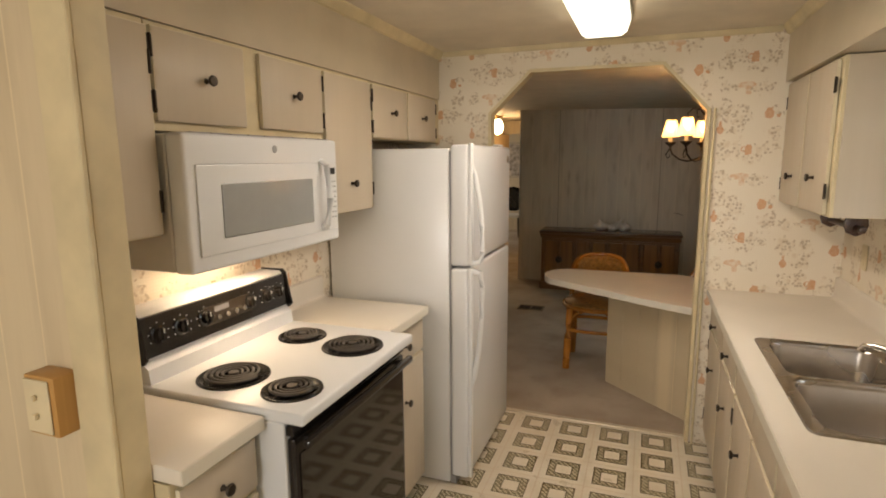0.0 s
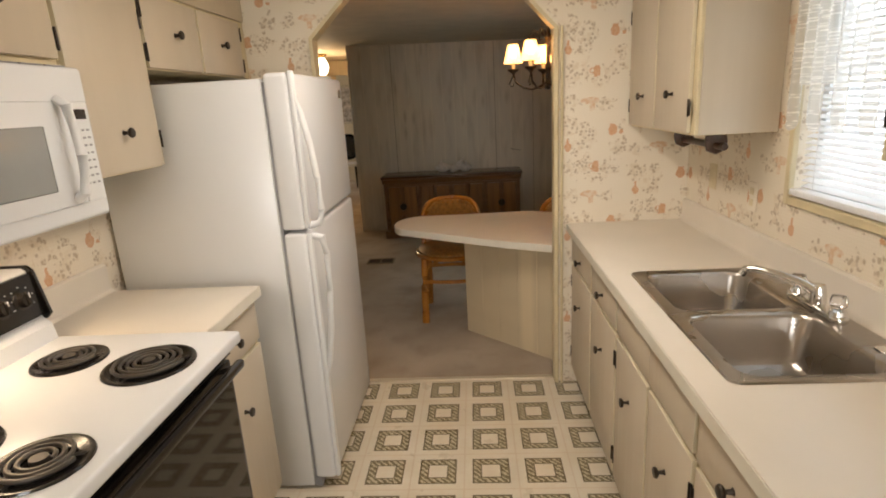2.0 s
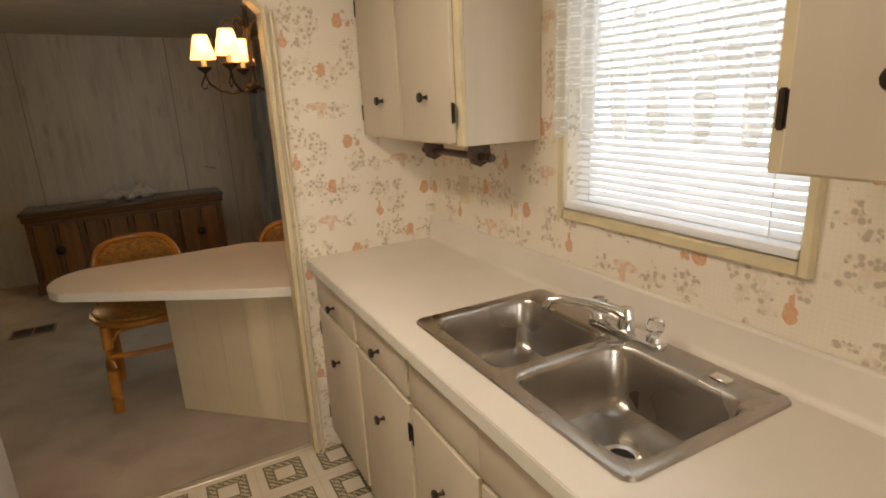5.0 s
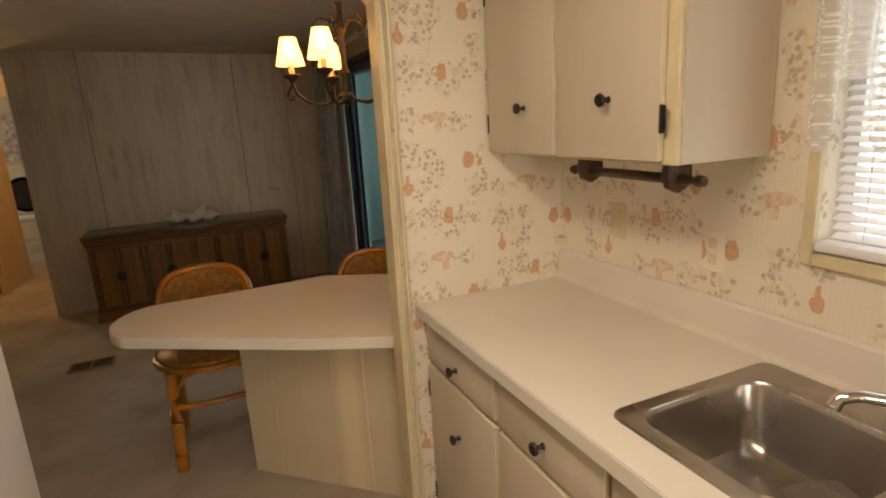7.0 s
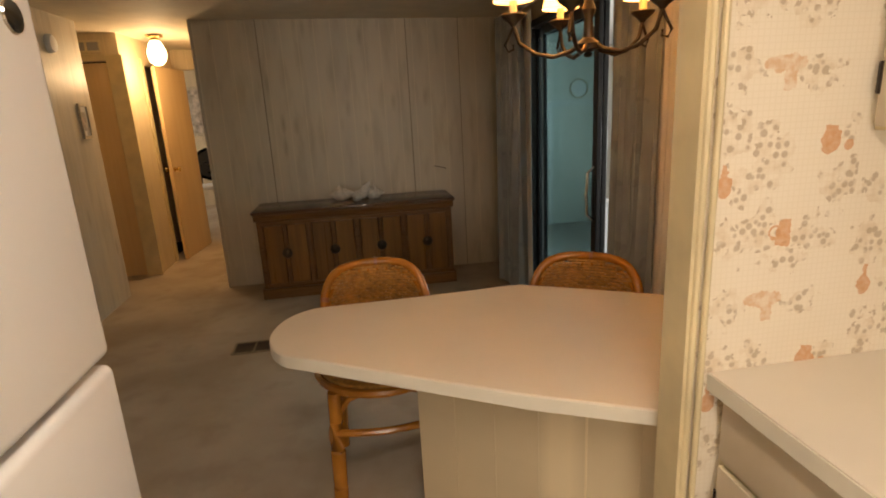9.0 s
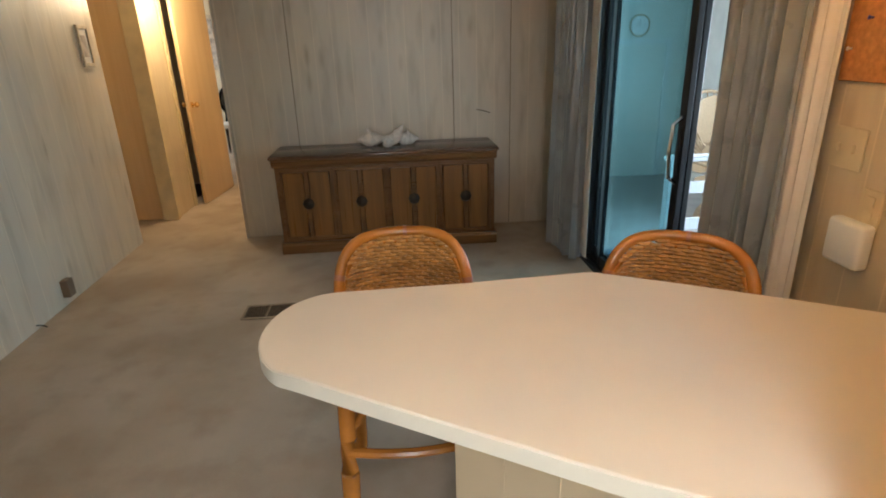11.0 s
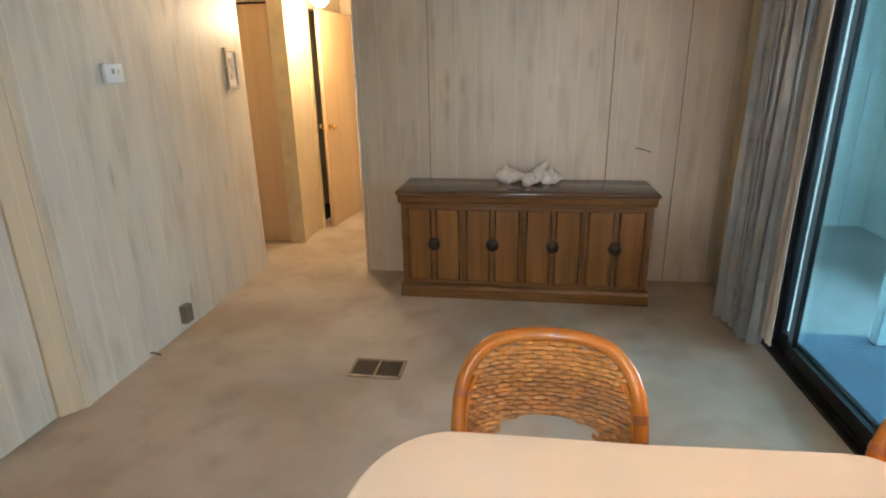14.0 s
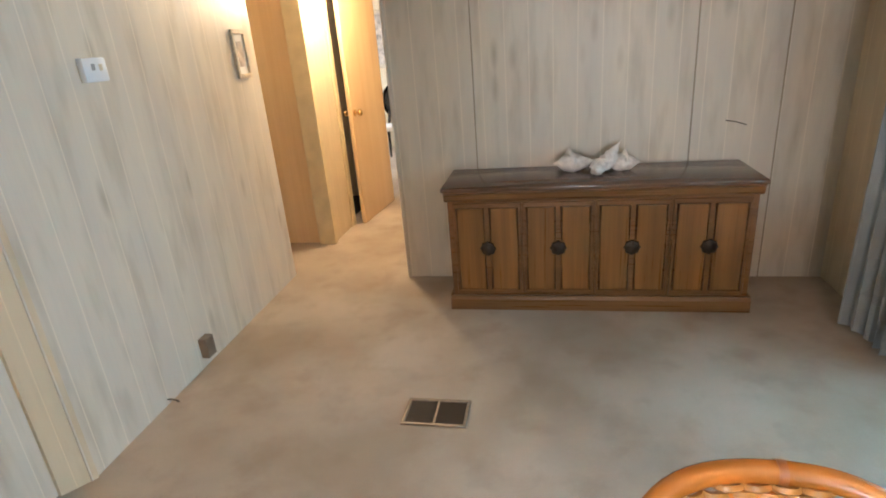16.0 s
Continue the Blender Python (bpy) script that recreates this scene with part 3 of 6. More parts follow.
for x in (-0.815, 0.408, 0.86):
    b = bm_new()
    box(b, x - 0.004, x + 0.004, 7.258, 7.264, 0.0, 2.4, 0.002)
    o = finish("batten", b, SEAM)
    o.parent = part_wall
b = bm_new()
box(b, -1.332, -1.312, 7.25, 7.362, 0, 2.4, 0.004)
solid("trim_partition", b, PANEL, "pale corner strip on the partition's end", "trim")

# hall
b = bm_new()
box(b, -4.4, -2.88, 7.92, 8.0, 0, 2.4)
box(b, -2.88, -2.2, 7.92, 8.0, 2.03, 2.4)
box(b, -2.2, -2.122, 7.92, 8.45, 0, 2.4)
box(b, -2.2, -2.122, 8.45, 9.2, 2.03, 2.4)
box(b, -2.2, -2.122, 9.2, 9.4, 0, 2.4)
box(b, -4.4, -2.272, 7.19, 7.284, 0, 2.4)
box(b, -1.20, -1.10, 7.354, 9.4, 0, 2.4)
solid("wall_hall", b, PANEL_TAN, "warm tan panelled hall walls", "wall")
b = bm_new()
box(b, -2.24, -2.10, 7.905, 7.919, 0, 2.08, 0.003)
box(b, -2.121, -2.108, 7.92, 7.98, 0, 2.08, 0.003)
box(b, -2.95, -2.24, 7.905, 7.919, 2.03, 2.09, 0.003)
box(b, -2.121, -2.104, 8.38, 8.449, 0, 2.08, 0.003)
solid("trim_hall", b, FRAME, "cream casing round the hall doors", "trim")
# closet's darkness is put into the surface colour of its floor and wall
b = bm_new()
box(b, -4.4, -2.2, 8.35, 9.4, 0.0, 0.01)
box(b, -2.7, -2.68, 8.0, 9.4, 0, 2.4)
solid("wall_closet", b, DARK, "closet behind the ajar door with its darkness painted in", "wall")
# left wall's opening is unseen, made only to hold the added bedroom lamp
b = bm_new()
box(b, -4.4, -4.3, 9.4, 10.4, 0, 2.4)
box(b, -4.4, -4.3, 11.6, 12.4, 0, 2.4)
box(b, -4.4, -4.3, 10.4, 11.6, 0, 1.0)
box(b, -4.4, -4.3, 10.4, 11.6, 1.9, 2.4)
box(b, -4.4, 1.3, 12.3, 12.4, 0, 2.4)
box(b, -1.16, 1.3, 9.4, 9.5, 0, 2.4)
box(b, -4.3, -2.2, 9.4, 9.5, 0, 2.4)
box(b, -2.2, -1.16, 9.4, 9.5, 2.04, 2.4)
solid("wall_bedroom", b, PANEL_TAN, "tan walls of the far bedroom", "wall")
b = bm_new()
box(b, -4.4, -4.3, 3.3, 9.4, 0, 2.4)
solid("wall_far_left", b, PANEL_TAN, "plain tan wall closing the hall side", "wall")


def slab_door(name, at, rz, w, label):
    d = Thing(name, at, label, "door", kind="structure", rz=rz)
    b = bm_new()
    box(b, 0, w, -0.018, 0.018, 0.008, 2.015, 0.003)
    d.part("leaf", b, DOORWOOD, local=True)
    for s in (-1, 1):
        b = bm_new()
        lathe(b, [(0.0, 0.0), (0.028, 0.0), (0.028, 0.006), (0.011, 0.009), (0.011, 0.03), (0.024, 0.037), (0.028, 0.05), (0.02, 0.062), (0.0, 0.066)], (0, 0, 0), 16, "y")
        if s < 0:
            bmesh.ops.scale(b, vec=(1, -1, 1), verts=b.verts[:])
            bmesh.ops.reverse_faces(b, faces=b.faces[:])
        b.transform(Matrix.Translation((w - 0.06, s * 0.018, 0.98)))
        d.part("knob", b, BRASS, local=True, label="round brass door knob")
    return d


slab_door("door_hall_closed", (-2.245, 7.955, 0), 180, 0.66, "closed pale oak-veneer hall door")
slab_door("door_hall_ajar", (-1.96, 9.19, 0), 265, 0.755, "pale oak-veneer hall door standing ajar")

# sliding door: frame, tinted leaf, track
sd = Thing("door_sliding", (XD + 0.05, 5.5, 0), "black aluminium sliding glass door, partly open", "sliding door", kind="structure")
b = bm_new()
box(b, XD - 0.012, XD + 0.11, SY0, SY0 + 0.04, 0.03, SZ)
box(b, XD - 0.012, XD + 0.11, SY1 - 0.04, SY1, 0.03, SZ)
box(b, XD - 0.012, XD + 0.11, SY0, SY1, SZ - 0.045, SZ - 0.002)
sd.part("frame", b, ALU, False)
b = bm_new()
box(b, XD - 0.02, XD + 0.12, SY0, SY1, 0.001, 0.02, 0.003)
for dx in (0.015, 0.045, 0.08):
    box(b, XD + dx, XD + dx + 0.006, SY0 + 0.04, SY1 - 0.04, 0.018, 0.034)
sd.part("track", b, TRACK, False, label="dark metal floor track")
for name, ya, yb, dx in (("fixed_leaf", 5.235, SY1 - 0.04, 0.07), ("sliding_leaf", 5.22, 6.15, 0.03)):
    b = bm_new()
    x0, x1 = XD + dx - 0.014, XD + dx + 0.014
    box(b, x0, x1, ya, ya + 0.06, 0.036, SZ - 0.05, 0.003)
    box(b, x0, x1, yb - 0.05, yb, 0.036, SZ - 0.05, 0.003)
    box(b, x0 + 0.002, x1 - 0.002, ya + 0.06, yb - 0.05, 0.036, 0.11)
    box(b, x0 + 0.002, x1 - 0.002, ya + 0.06, yb - 0.05, SZ - 0.11, SZ - 0.05)
    leaf = sd.part(name, b, ALU)
    b = bm_new()
    box(b, XD + dx - 0.003, XD + dx + 0.003, ya + 0.055, yb - 0.045, 0.105, SZ - 0.105)
    sd.part("pane", b, TEAL, False, under=leaf, label="blue-green tinted glass pane")
b = bm_new()
tube(b, [(XD + 0.016, 5.25, 0.80), (XD - 0.022, 5.25, 0.83), (XD - 0.03, 5.25, 0.95), (XD - 0.022, 5.25, 1.07), (XD + 0.016, 5.25, 1.10)], 0.009, 8)
sd.part("handle", b, CHROME, label="curved chrome pull handle")
b = bm_new()
box(b, XD + 0.008, XD + 0.0155, 5.235, 5.265, 0.84, 1.06, 0.003)
sd.part("lock_plate", b, ALU)

# sunroom beyond the sliding door: a railed landing level with the house, and a floor lower down
LOW = -0.55
b = bm_new()
box(b, XD + 0.125, 4.2, 3.4, 6.56, -0.16, -0.02)
solid("floor_landing", b, plain("blue_landing_carpet", (0.17, 0.20, 0.26), 0.95, vary=0.2, scale=4, bumpy=0.5, grain=300), "blue carpeted landing outside the sliding door", "landing")
b = bm_new()
box(b, XD + 0.125, 4.2, 3.4, 11.05, LOW - 0.04, LOW)
box(b, XD + 0.125, 4.2, 6.50, 6.56, LOW, -0.161)
solid("floor_sunroom", b, SUNCARPET, "grey-beige sunroom carpet below the landing", "carpet")
b = bm_new()
box(b, XD + 0.12, 4.3, 11.0, 11.1, -0.6, 2.6)
for k in range(9):
    box(b, XD + 0.125, 4.2, 10.992, 11.0, LOW + 0.02 + k * 0.225, LOW + 0.235 + k * 0.225)
box(b, XD + 0.12, 4.3, 3.4, 3.5, -0.6, 2.6)
box(b, 4.2, 4.3, 3.5, 11.0, -0.6, 0.75)
box(b, 4.2, 4.3, 3.5, 11.0, 2.0, 2.6)
box(b, XD + 0.12, XD + 0.16, 6.45, 11.0, -0.6, 2.6)
for y0, y1 in ((3.5, 3.7), (5.3, 5.45), (6.9, 7.05), (8.35, 11.0)):
    box(b, 4.2, 4.3, y0, y1, 0.75, 2.0)
solid("wall_sunroom", b, WALLWHITE, "white painted sunroom walls with wide windows", "wall")
b = bm_new()
prism(b, [(XD + 0.12, 2.45), (4.35, 2.25), (4.35, 2.35), (XD + 0.12, 2.55)], "y", 3.4, 11.1)
solid("ceiling_sunroom", b, WALLWHITE, "white sloping sunroom ceiling", "ceiling")
for i, (y0, y1) in enumerate(((3.7, 5.3), (5.45, 6.9), (7.05, 8.35))):
    wnd = Thing("window_sunroom", (4.25, y0, 0.75), "white framed sunroom window", "window", "sunroom windows", kind="structure")
    b = bm_new()
    box(b, 4.215, 4.285, y0, y0 + 0.05, 0.75, 2.0)
    box(b, 4.215, 4.285, y1 - 0.05, y1, 0.75, 2.0)
    box(b, 4.215, 4.285, y0 + 0.05, y1 - 0.05, 0.75, 0.8)
    box(b, 4.215, 4.285, y0 + 0.05, y1 - 0.05, 1.95, 2.0)
    box(b, 4.225, 4.275, (y0 + y1) / 2 - 0.02, (y0 + y1) / 2 + 0.02, 0.8, 1.95)
    wnd.part("frame", b, WHITE2, False)
    b = bm_new()
    box(b, 4.247, 4.253, y0 + 0.045, y1 - 0.045, 0.795, 1.955)
    wnd.part("pane", b, CLEAR, False).visible_shadow = False

# outside: lawn and the neighbouring house seen through the kitchen blind
b = bm_new()
box(b, -400, 400, -400, 400, -0.7, -0.6)
solid("ground", b, GRASS, "green lawn reaching to the horizon", "lawn")
nb = Thing("neighbour_house", (6.5, -1.0, -0.6), "pale blue sided house with a grey roof", "house")
b = bm_new()
for i in range(18):
    prism(b, [(6.5, -0.6 + i * 0.16), (6.48, -0.6 + i * 0.16), (6.5, -0.6 + i * 0.16 + 0.155)], "y", -5.0, 4.6)
box(b, 6.5, 11.0, -5.0, 4.6, -0.6, 2.3)
nb.part("wall", b, SIDING, False)
b = bm_new()
prism(b, [(6.1, 2.2), (8.8, 3.5), (11.4, 2.2), (11.4, 2.28), (8.8, 3.6), (6.1, 2.28)], "y", -5.4, 5.0)
nb.part("roof", b, ROOFMAT, False)


# ---- kitchen things ----
def knob(thing, x, y, z, s, under=None):
    """A round dark knob on a stem; s is the way it points along x."""
    b = bm_new()
    lathe(b, [(0.0, 0.0), (0.009, 0.0), (0.006, 0.004), (0.005, 0.016), (0.014, 0.02), (0.0165, 0.025), (0.014, 0.03), (0.0, 0.032)], (0, 0, 0), 14, "x")
    if s < 0:
        bmesh.ops.scale(b, vec=(-1, 1, 1), verts=b.verts[:])
        bmesh.ops.reverse_faces(b, faces=b.faces[:])
    b.transform(Matrix.Translation((x, y, z)))
    thing.part("knob", b, BRONZE, under=under, label="dark bronze round knob")


def hinge(thing, x, y, z, s, under=None):
    b = bm_new()
    box(b, min(x, x + s * 0.004), max(x, x + s * 0.004), y - 0.009, y + 0.009, z - 0.028, z + 0.028, 0.001)
    tube(b, [(x + s * 0.005, y, z - 0.03), (x + s * 0.005, y, z + 0.03)], 0.004, 6)
    thing.part("hinge", b, BRONZE, under=under)


def front(thing, face, s, y0, y1, z0, z1, name="door", knob_at=None, hinge_y=None):
    """A flat slab door or drawer front with pale worn edges on a cabinet face at x = face."""
    b = bm_new()
    x0, x1 = sorted((face + s * 0.001, face + s * 0.017))
    box(b, x0, x1, y0, y1, z0, z1, 0.003, 2)
    d = thing.part(name, b, CAB)
    b = bm_new()
    e0, e1 = sorted((face + s * 0.003, face + s * 0.0155))
    box(b, e0, e1, y0 - 0.0012, y1 + 0.0012, z1 - 0.004, z1 + 0.0012)
    box(b, e0, e1, y0 - 0.0012, y0 + 0.003, z0 + 0.003, z1 - 0.004)
    box(b, e0, e1, y1 - 0.003, y1 + 0.0012, z0 + 0.003, z1 - 0.004)
    thing.part("edge_band", b, EDGE, False, under=d, label="pale worn door edge")
    if knob_at:
        knob(thing, face + s * 0.017, knob_at[0], knob_at[1], s, d)
    if hinge_y is not None:
        for z in (z0 + 0.09, z1 - 0.09) if z1 - z0 > 0.3 else (z0 + 0.05, z1 - 0.05):
            hinge(thing, face + s * 0.012, hinge_y, z, s, d)


def case(thing, x0, x1, y0, y1, z0, z1, mat=CAB):
    b = bm_new()
    box(b, x0, x1, y0, y1, z0, z1, 0.002)
    thing.part("body", b, mat, False)


# sink-side base cabinets: each run of drawer and door is one unit
FX = 0.645
cells = [(3.262, 2.80), (2.775, 2.36), (2.335, 1.985), (1.965, 1.635), (1.61, 1.25), (1.225, 0.865), (0.84, 0.48), (0.455, 0.1), (0.075, -0.28)]
for i, (ya, yb) in enumerate(cells):
    u = Thing("base_cabinet", (0.9, (ya + yb) / 2, 0), "aged beige base cabinet unit with dark bronze knobs", "cabinet", "base cabinets under the sink counter")
    hi = 3.283 if i == 0 else ya + 0.0125
    ztop = 0.73 if i in (1, 2, 3, 4) else 0.868
    case(u, FX, XR - 0.003, yb - 0.0125, hi - 0.0005, 0.085, ztop, FRAME)
    if ztop < 0.8:
        b = bm_new()
        box(b, FX, FX + 0.03, yb - 0.0125, hi - 0.0005, ztop + 0.0005, 0.868)
        u.part("top_frame", b, FRAME, False)
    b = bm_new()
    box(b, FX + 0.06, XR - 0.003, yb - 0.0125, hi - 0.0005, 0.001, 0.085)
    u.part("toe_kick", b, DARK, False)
    mid = (ya + yb) / 2
    if i in (2, 3):
        front(u, FX, -1, yb - (0.012 if i == 2 else 0), ya + (0.008 if i == 3 else 0), 0.715, 0.85, "false_front")
    else:
        front(u, FX, -1, yb, ya, 0.715, 0.85, "drawer", (mid, 0.768 if i == 0 else 0.776))
    front(u, FX, -1, yb, ya, 0.11, 0.695, "door", ((ya + yb) / 2, 0.537), yb if i in (1, 3, 5, 7) else ya)

# counter with a cut for the sink: a frame of four slabs, and a coved splash
SX0, SX1, SYA, SYB = 0.690, 1.160, 1.606, 2.426
ct = Thing("sink_counter", (0.9, 1.5, 0.87), "cream laminate counter with a low coved backsplash", "counter")
b = bm_new()
box(b, 0.606, SX0 + 0.012, -0.5, 3.2835, 0.872, 0.912)
box(b, SX1 - 0.012, XR - 0.001, -0.5, 3.2835, 0.872, 0.912)
box(b, SX0 + 0.012, SX1 - 0.012, SYB - 0.012, 3.2835, 0.872, 0.912)
box(b, SX0 + 0.012, SX1 - 0.012, -0.5, SYA + 0.012, 0.872, 0.912)
ct.part("top", b, LAMINATE, False)
b = bm_new()
box(b, 0.6025, 0.6055, -0.5, 3.283, 0.8735, 0.9095)
ct.part("front_edge", b, LAM_EDGE, False, label="white laminate front edge")
b = bm_new()
prism(b, [(XR - 0.001, 0.912), (XR - 0.035, 0.912), (XR - 0.024, 0.918), (XR - 0.019, 0.93), (XR - 0.018, 1.012), (XR - 0.012, 1.018), (XR - 0.001, 1.018)], "y", -0.5, 3.282)
ct.part("backsplash", b, LAMINATE, True)

# double sink
sk = Thing("double_sink", (0.9, 2.03, 0.912), "stainless steel double-bowl drop-in sink", "sink")
b = bm_new()


def rrect(x0, x1, y0, y1, r, n=6):
    out = []
    for cx, cy, a0 in ((x1 - r, y1 - r, 0), (x0 + r, y1 - r, 90), (x0 + r, y0 + r, 180), (x1 - r, y0 + r, 270)):
        for k in range(n + 1):
            a = radians(a0 + 90 * k / n)
            out.append((cx + r * math.cos(a), cy + r * math.sin(a)))
    return out


bowls = [(0.729, 1.076, 2.036, 2.397), (0.729, 1.076, 1.638, 2.003)]


def loop(bm, pts, z):
    return [bm.verts.new((p[0], p[1], z)) for p in pts]


def skin(bm, p, q):
    n = len(p)
    for k in range(n):
        bm.faces.new((p[k], p[(k + 1) % n], q[(k + 1) % n], q[k]))


rim0 = loop(b, rrect(SX0, SX1, SYA, SYB, 0.03), 0.9125)
rim1 = loop(b, rrect(SX0 + 0.003, SX1 - 0.003, SYA + 0.003, SYB - 0.003, 0.028), 0.918)
rim2 = loop(b, rrect(SX0 + 0.012, SX1 - 0.012, SYA + 0.012, SYB - 0.012, 0.024), 0.9155)
skin(b, rim0, rim1)
skin(b, rim1, rim2)
deck_edges = []
for i in range(len(rim2)):
    deck_edges.append(b.edges.get((rim2[i], rim2[(i + 1) % len(rim2)])))
for x0, x1, y0, y1 in bowls:
    last = None
    for ins, z, r in ((0.0, 0.9155, 0.05), (0.004, 0.912, 0.05), (0.008, 0.90, 0.05), (0.022, 0.785, 0.045), (0.03, 0.765, 0.045), (0.055, 0.752, 0.04), (0.10, 0.748, 0.03)):
        now = loop(b, rrect(x0 + ins, x1 - ins, y0 + ins, y1 - ins, r), z)
        if last:
            skin(b, last, now)
        else:
            deck_edges += [b.edges.new((now[i], now[(i + 1) % len(now)])) for i in range(len(now))]
        last = now
    b.faces.new(last)
made = bmesh.ops.triangle_fill(b, use_beauty=True, use_dissolve=False, edges=deck_edges, normal=(0, 0, 1))
over = []
for f in made["geom"]:
    if isinstance(f, bmesh.types.BMFace):
        c = f.calc_center_median()
        if any(x0 + 0.004 < c.x < x1 - 0.004 and y0 + 0.004 < c.y < y1 - 0.004 for x0, x1, y0, y1 in bowls):
            over.append(f)
bmesh.ops.delete(b, geom=over, context="FACES_ONLY")
bmesh.ops.recalc_face_normals(b, faces=b.faces[:])
sk.part("basin", b, STEEL)
for x0, x1, y0, y1 in bowls:
    b = bm_new()
    lathe(b, [(0.0, 0.746), (0.03, 0.746), (0.032, 0.75), (0.045, 0.752), (0.047, 0.749)], ((x0 + x1) / 2, (y0 + y1) / 2, 0), 24)
    sk.part("drain_ring", b, CHROME)
    b = bm_new()
    lathe(b, [(0.0, 0.7525), (0.03, 0.7525), (0.03, 0.7515)], ((x0 + x1) / 2, (y0 + y1) / 2, 0), 20)
    sk.part("drain_strainer", b, DARK)
b = bm_new()
box(b, 1.098, 1.128, 1.72, 1.765, 0.9165, 0.921, 0.002)
sk.part("hole_cover", b, CHROME)

fa = Thing("faucet", (1.115, 2.02, 0.917), "chrome two-handle faucet with clear acrylic knobs", "faucet")
b = bm_new()
prism(b, rrect(1.087, 1.137, 1.895, 2.145, 0.025), "z", 0.9165, 0.938, 0.006)
fa.part("base", b, CHROME)
b = bm_new()
lathe(b, [(0.024, 0.93), (0.022, 0.955), (0.018, 0.985), (0.015, 0.993), (0, 0.995)], (1.115, 2.02, 0), 18)
tube(b, [(1.115, 2.02, 0.965), (1.09, 2.04, 0.985), (1.04, 2.085, 1.003), (0.99, 2.13, 1.010), (0.967, 2.15, 1.003), (0.96, 2.156, 0.985)], [0.018, 0.016, 0.0125, 0.011, 0.0115, 0.012], 12)
fa.part("spout", b, CHROME)
for y in (1.925, 2.115):
    b = bm_new()
    lathe(b, [(0.023, 0.935), (0.02, 0.95), (0.012, 0.955), (0.012, 0.96), (0, 0.96)], (1.112, y, 0), 18)
    fa.part("valve", b, CHROME)
    b = bm_new()
    lathe(b, [(0.012, 0.957), (0.02, 0.963), (0.022, 0.978), (0.018, 0.991), (0.0, 0.994)], (1.112, y, 0), 8)
    fa.part("knob", b, ACRYLIC, False, label="clear faceted acrylic knob")

# wall cabinets on the sink side
w1 = Thing("wall_cabinet", (1.05, 2.9, 1.39), "aged beige wall cabinet with two doors beside the window", "cabinet", "wall cabinets")
UX = 0.918
case(w1, UX, XR - 0.002, 2.49, 3.283, 1.392, 1.988, FRAME)
b = bm_new()
box(b, UX + 0.012, XR - 0.003, 2.486, 2.4895, 1.394, 1.986)
w1.part("side_panel", b, CAB, False)
front(w1, UX, -1, 2.905, 3.268, 1.40, 1.975, "door", (3.05, 1.533), 3.268)
front(w1, UX, -1, 2.525, 2.885, 1.40, 1.975, "door", (2.683, 1.538), 2.518)
w2 = Thing("wall_cabinet", (1.05, 0.6, 1.4), "aged beige wall cabinet on the near side of the window", "cabinet", "wall cabinets")
case(w2, UX, XR - 0.002, -0.5, 1.578, 1.403, 1.988, FRAME)
front(w2, UX, -1, 0.86, 1.548, 1.408, 1.975, "door", (1.413, 1.534), 1.555)
front(w2, UX, -1, 0.16, 0.84, 1.408, 1.975, "door", (0.30, 1.534), 0.84)

# paper-towel holder under the cabinet
th = Thing("towel_holder", (1.02, 2.85, 1.39), "dark turned wooden paper towel holder under the cabinet", "towel holder")
for y in (2.60, 2.92):
    b = bm_new()
    prism(b, [(1.005, 1.392), (1.075, 1.392), (1.08, 1.355), (1.07, 1.325), (1.04, 1.312), (1.01, 1.325), (1.0, 1.355)], "y", y - 0.011, y + 0.011, 0.003)
    th.part("bracket", b, DARKWOOD)
b = bm_new()
prof = [(0.0, 2.515), (0.012, 2.52), (0.015, 2.535), (0.008, 2.55), (0.013, 2.565), (0.013, 2.96), (0.008, 2.97), (0.015, 2.985), (0.012, 3.0), (0.0, 3.005)]
lathe(b, prof, (1.04, 0, 1.345), 14, "y")
th.part("rod", b, DARKWOOD)

# kitchen window with blind and lace
wi = Thing("window_sink", (XR, 2.01, 1.16), "cream framed kitchen window with white mini-blind", "window", kind="structure")
b = bm_new()
box(b, XR - 0.018, XR + 0.004, 1.634, 1.658, 1.158, 1.984, 0.004)
box(b, XR - 0.018, XR + 0.004, 2.362, 2.388, 1.158, 1.984, 0.004)
box(b, XR - 0.018, XR + 0.004, 1.658, 2.362, 1.158, 1.188, 0.004)
box(b, XR - 0.018, XR + 0.004, 1.658, 2.362, 1.957, 1.984, 0.004)
wi.part("casing", b, FRAME)
b = bm_new()
box(b, XR + 0.062, XR + 0.10, WY0, WY0 + 0.03, WZ0, WZ1)
box(b, XR + 0.062, XR + 0.10, WY1 - 0.03, WY1, WZ0, WZ1)
box(b, XR + 0.062, XR + 0.10, WY0 + 0.03, WY1 - 0.03, WZ0, WZ0 + 0.035)
box(b, XR + 0.062, XR + 0.10, WY0 + 0.03, WY1 - 0.03, WZ1 - 0.03, WZ1)
wi.part("sash", b, WHITE2, False)
b = bm_new()
box(b, XR + 0.079, XR + 0.083, WY0 + 0.028, WY1 - 0.028, WZ0 + 0.03, WZ1 - 0.028)
wi.part("pane", b, CLEAR, False).visible_shadow = False

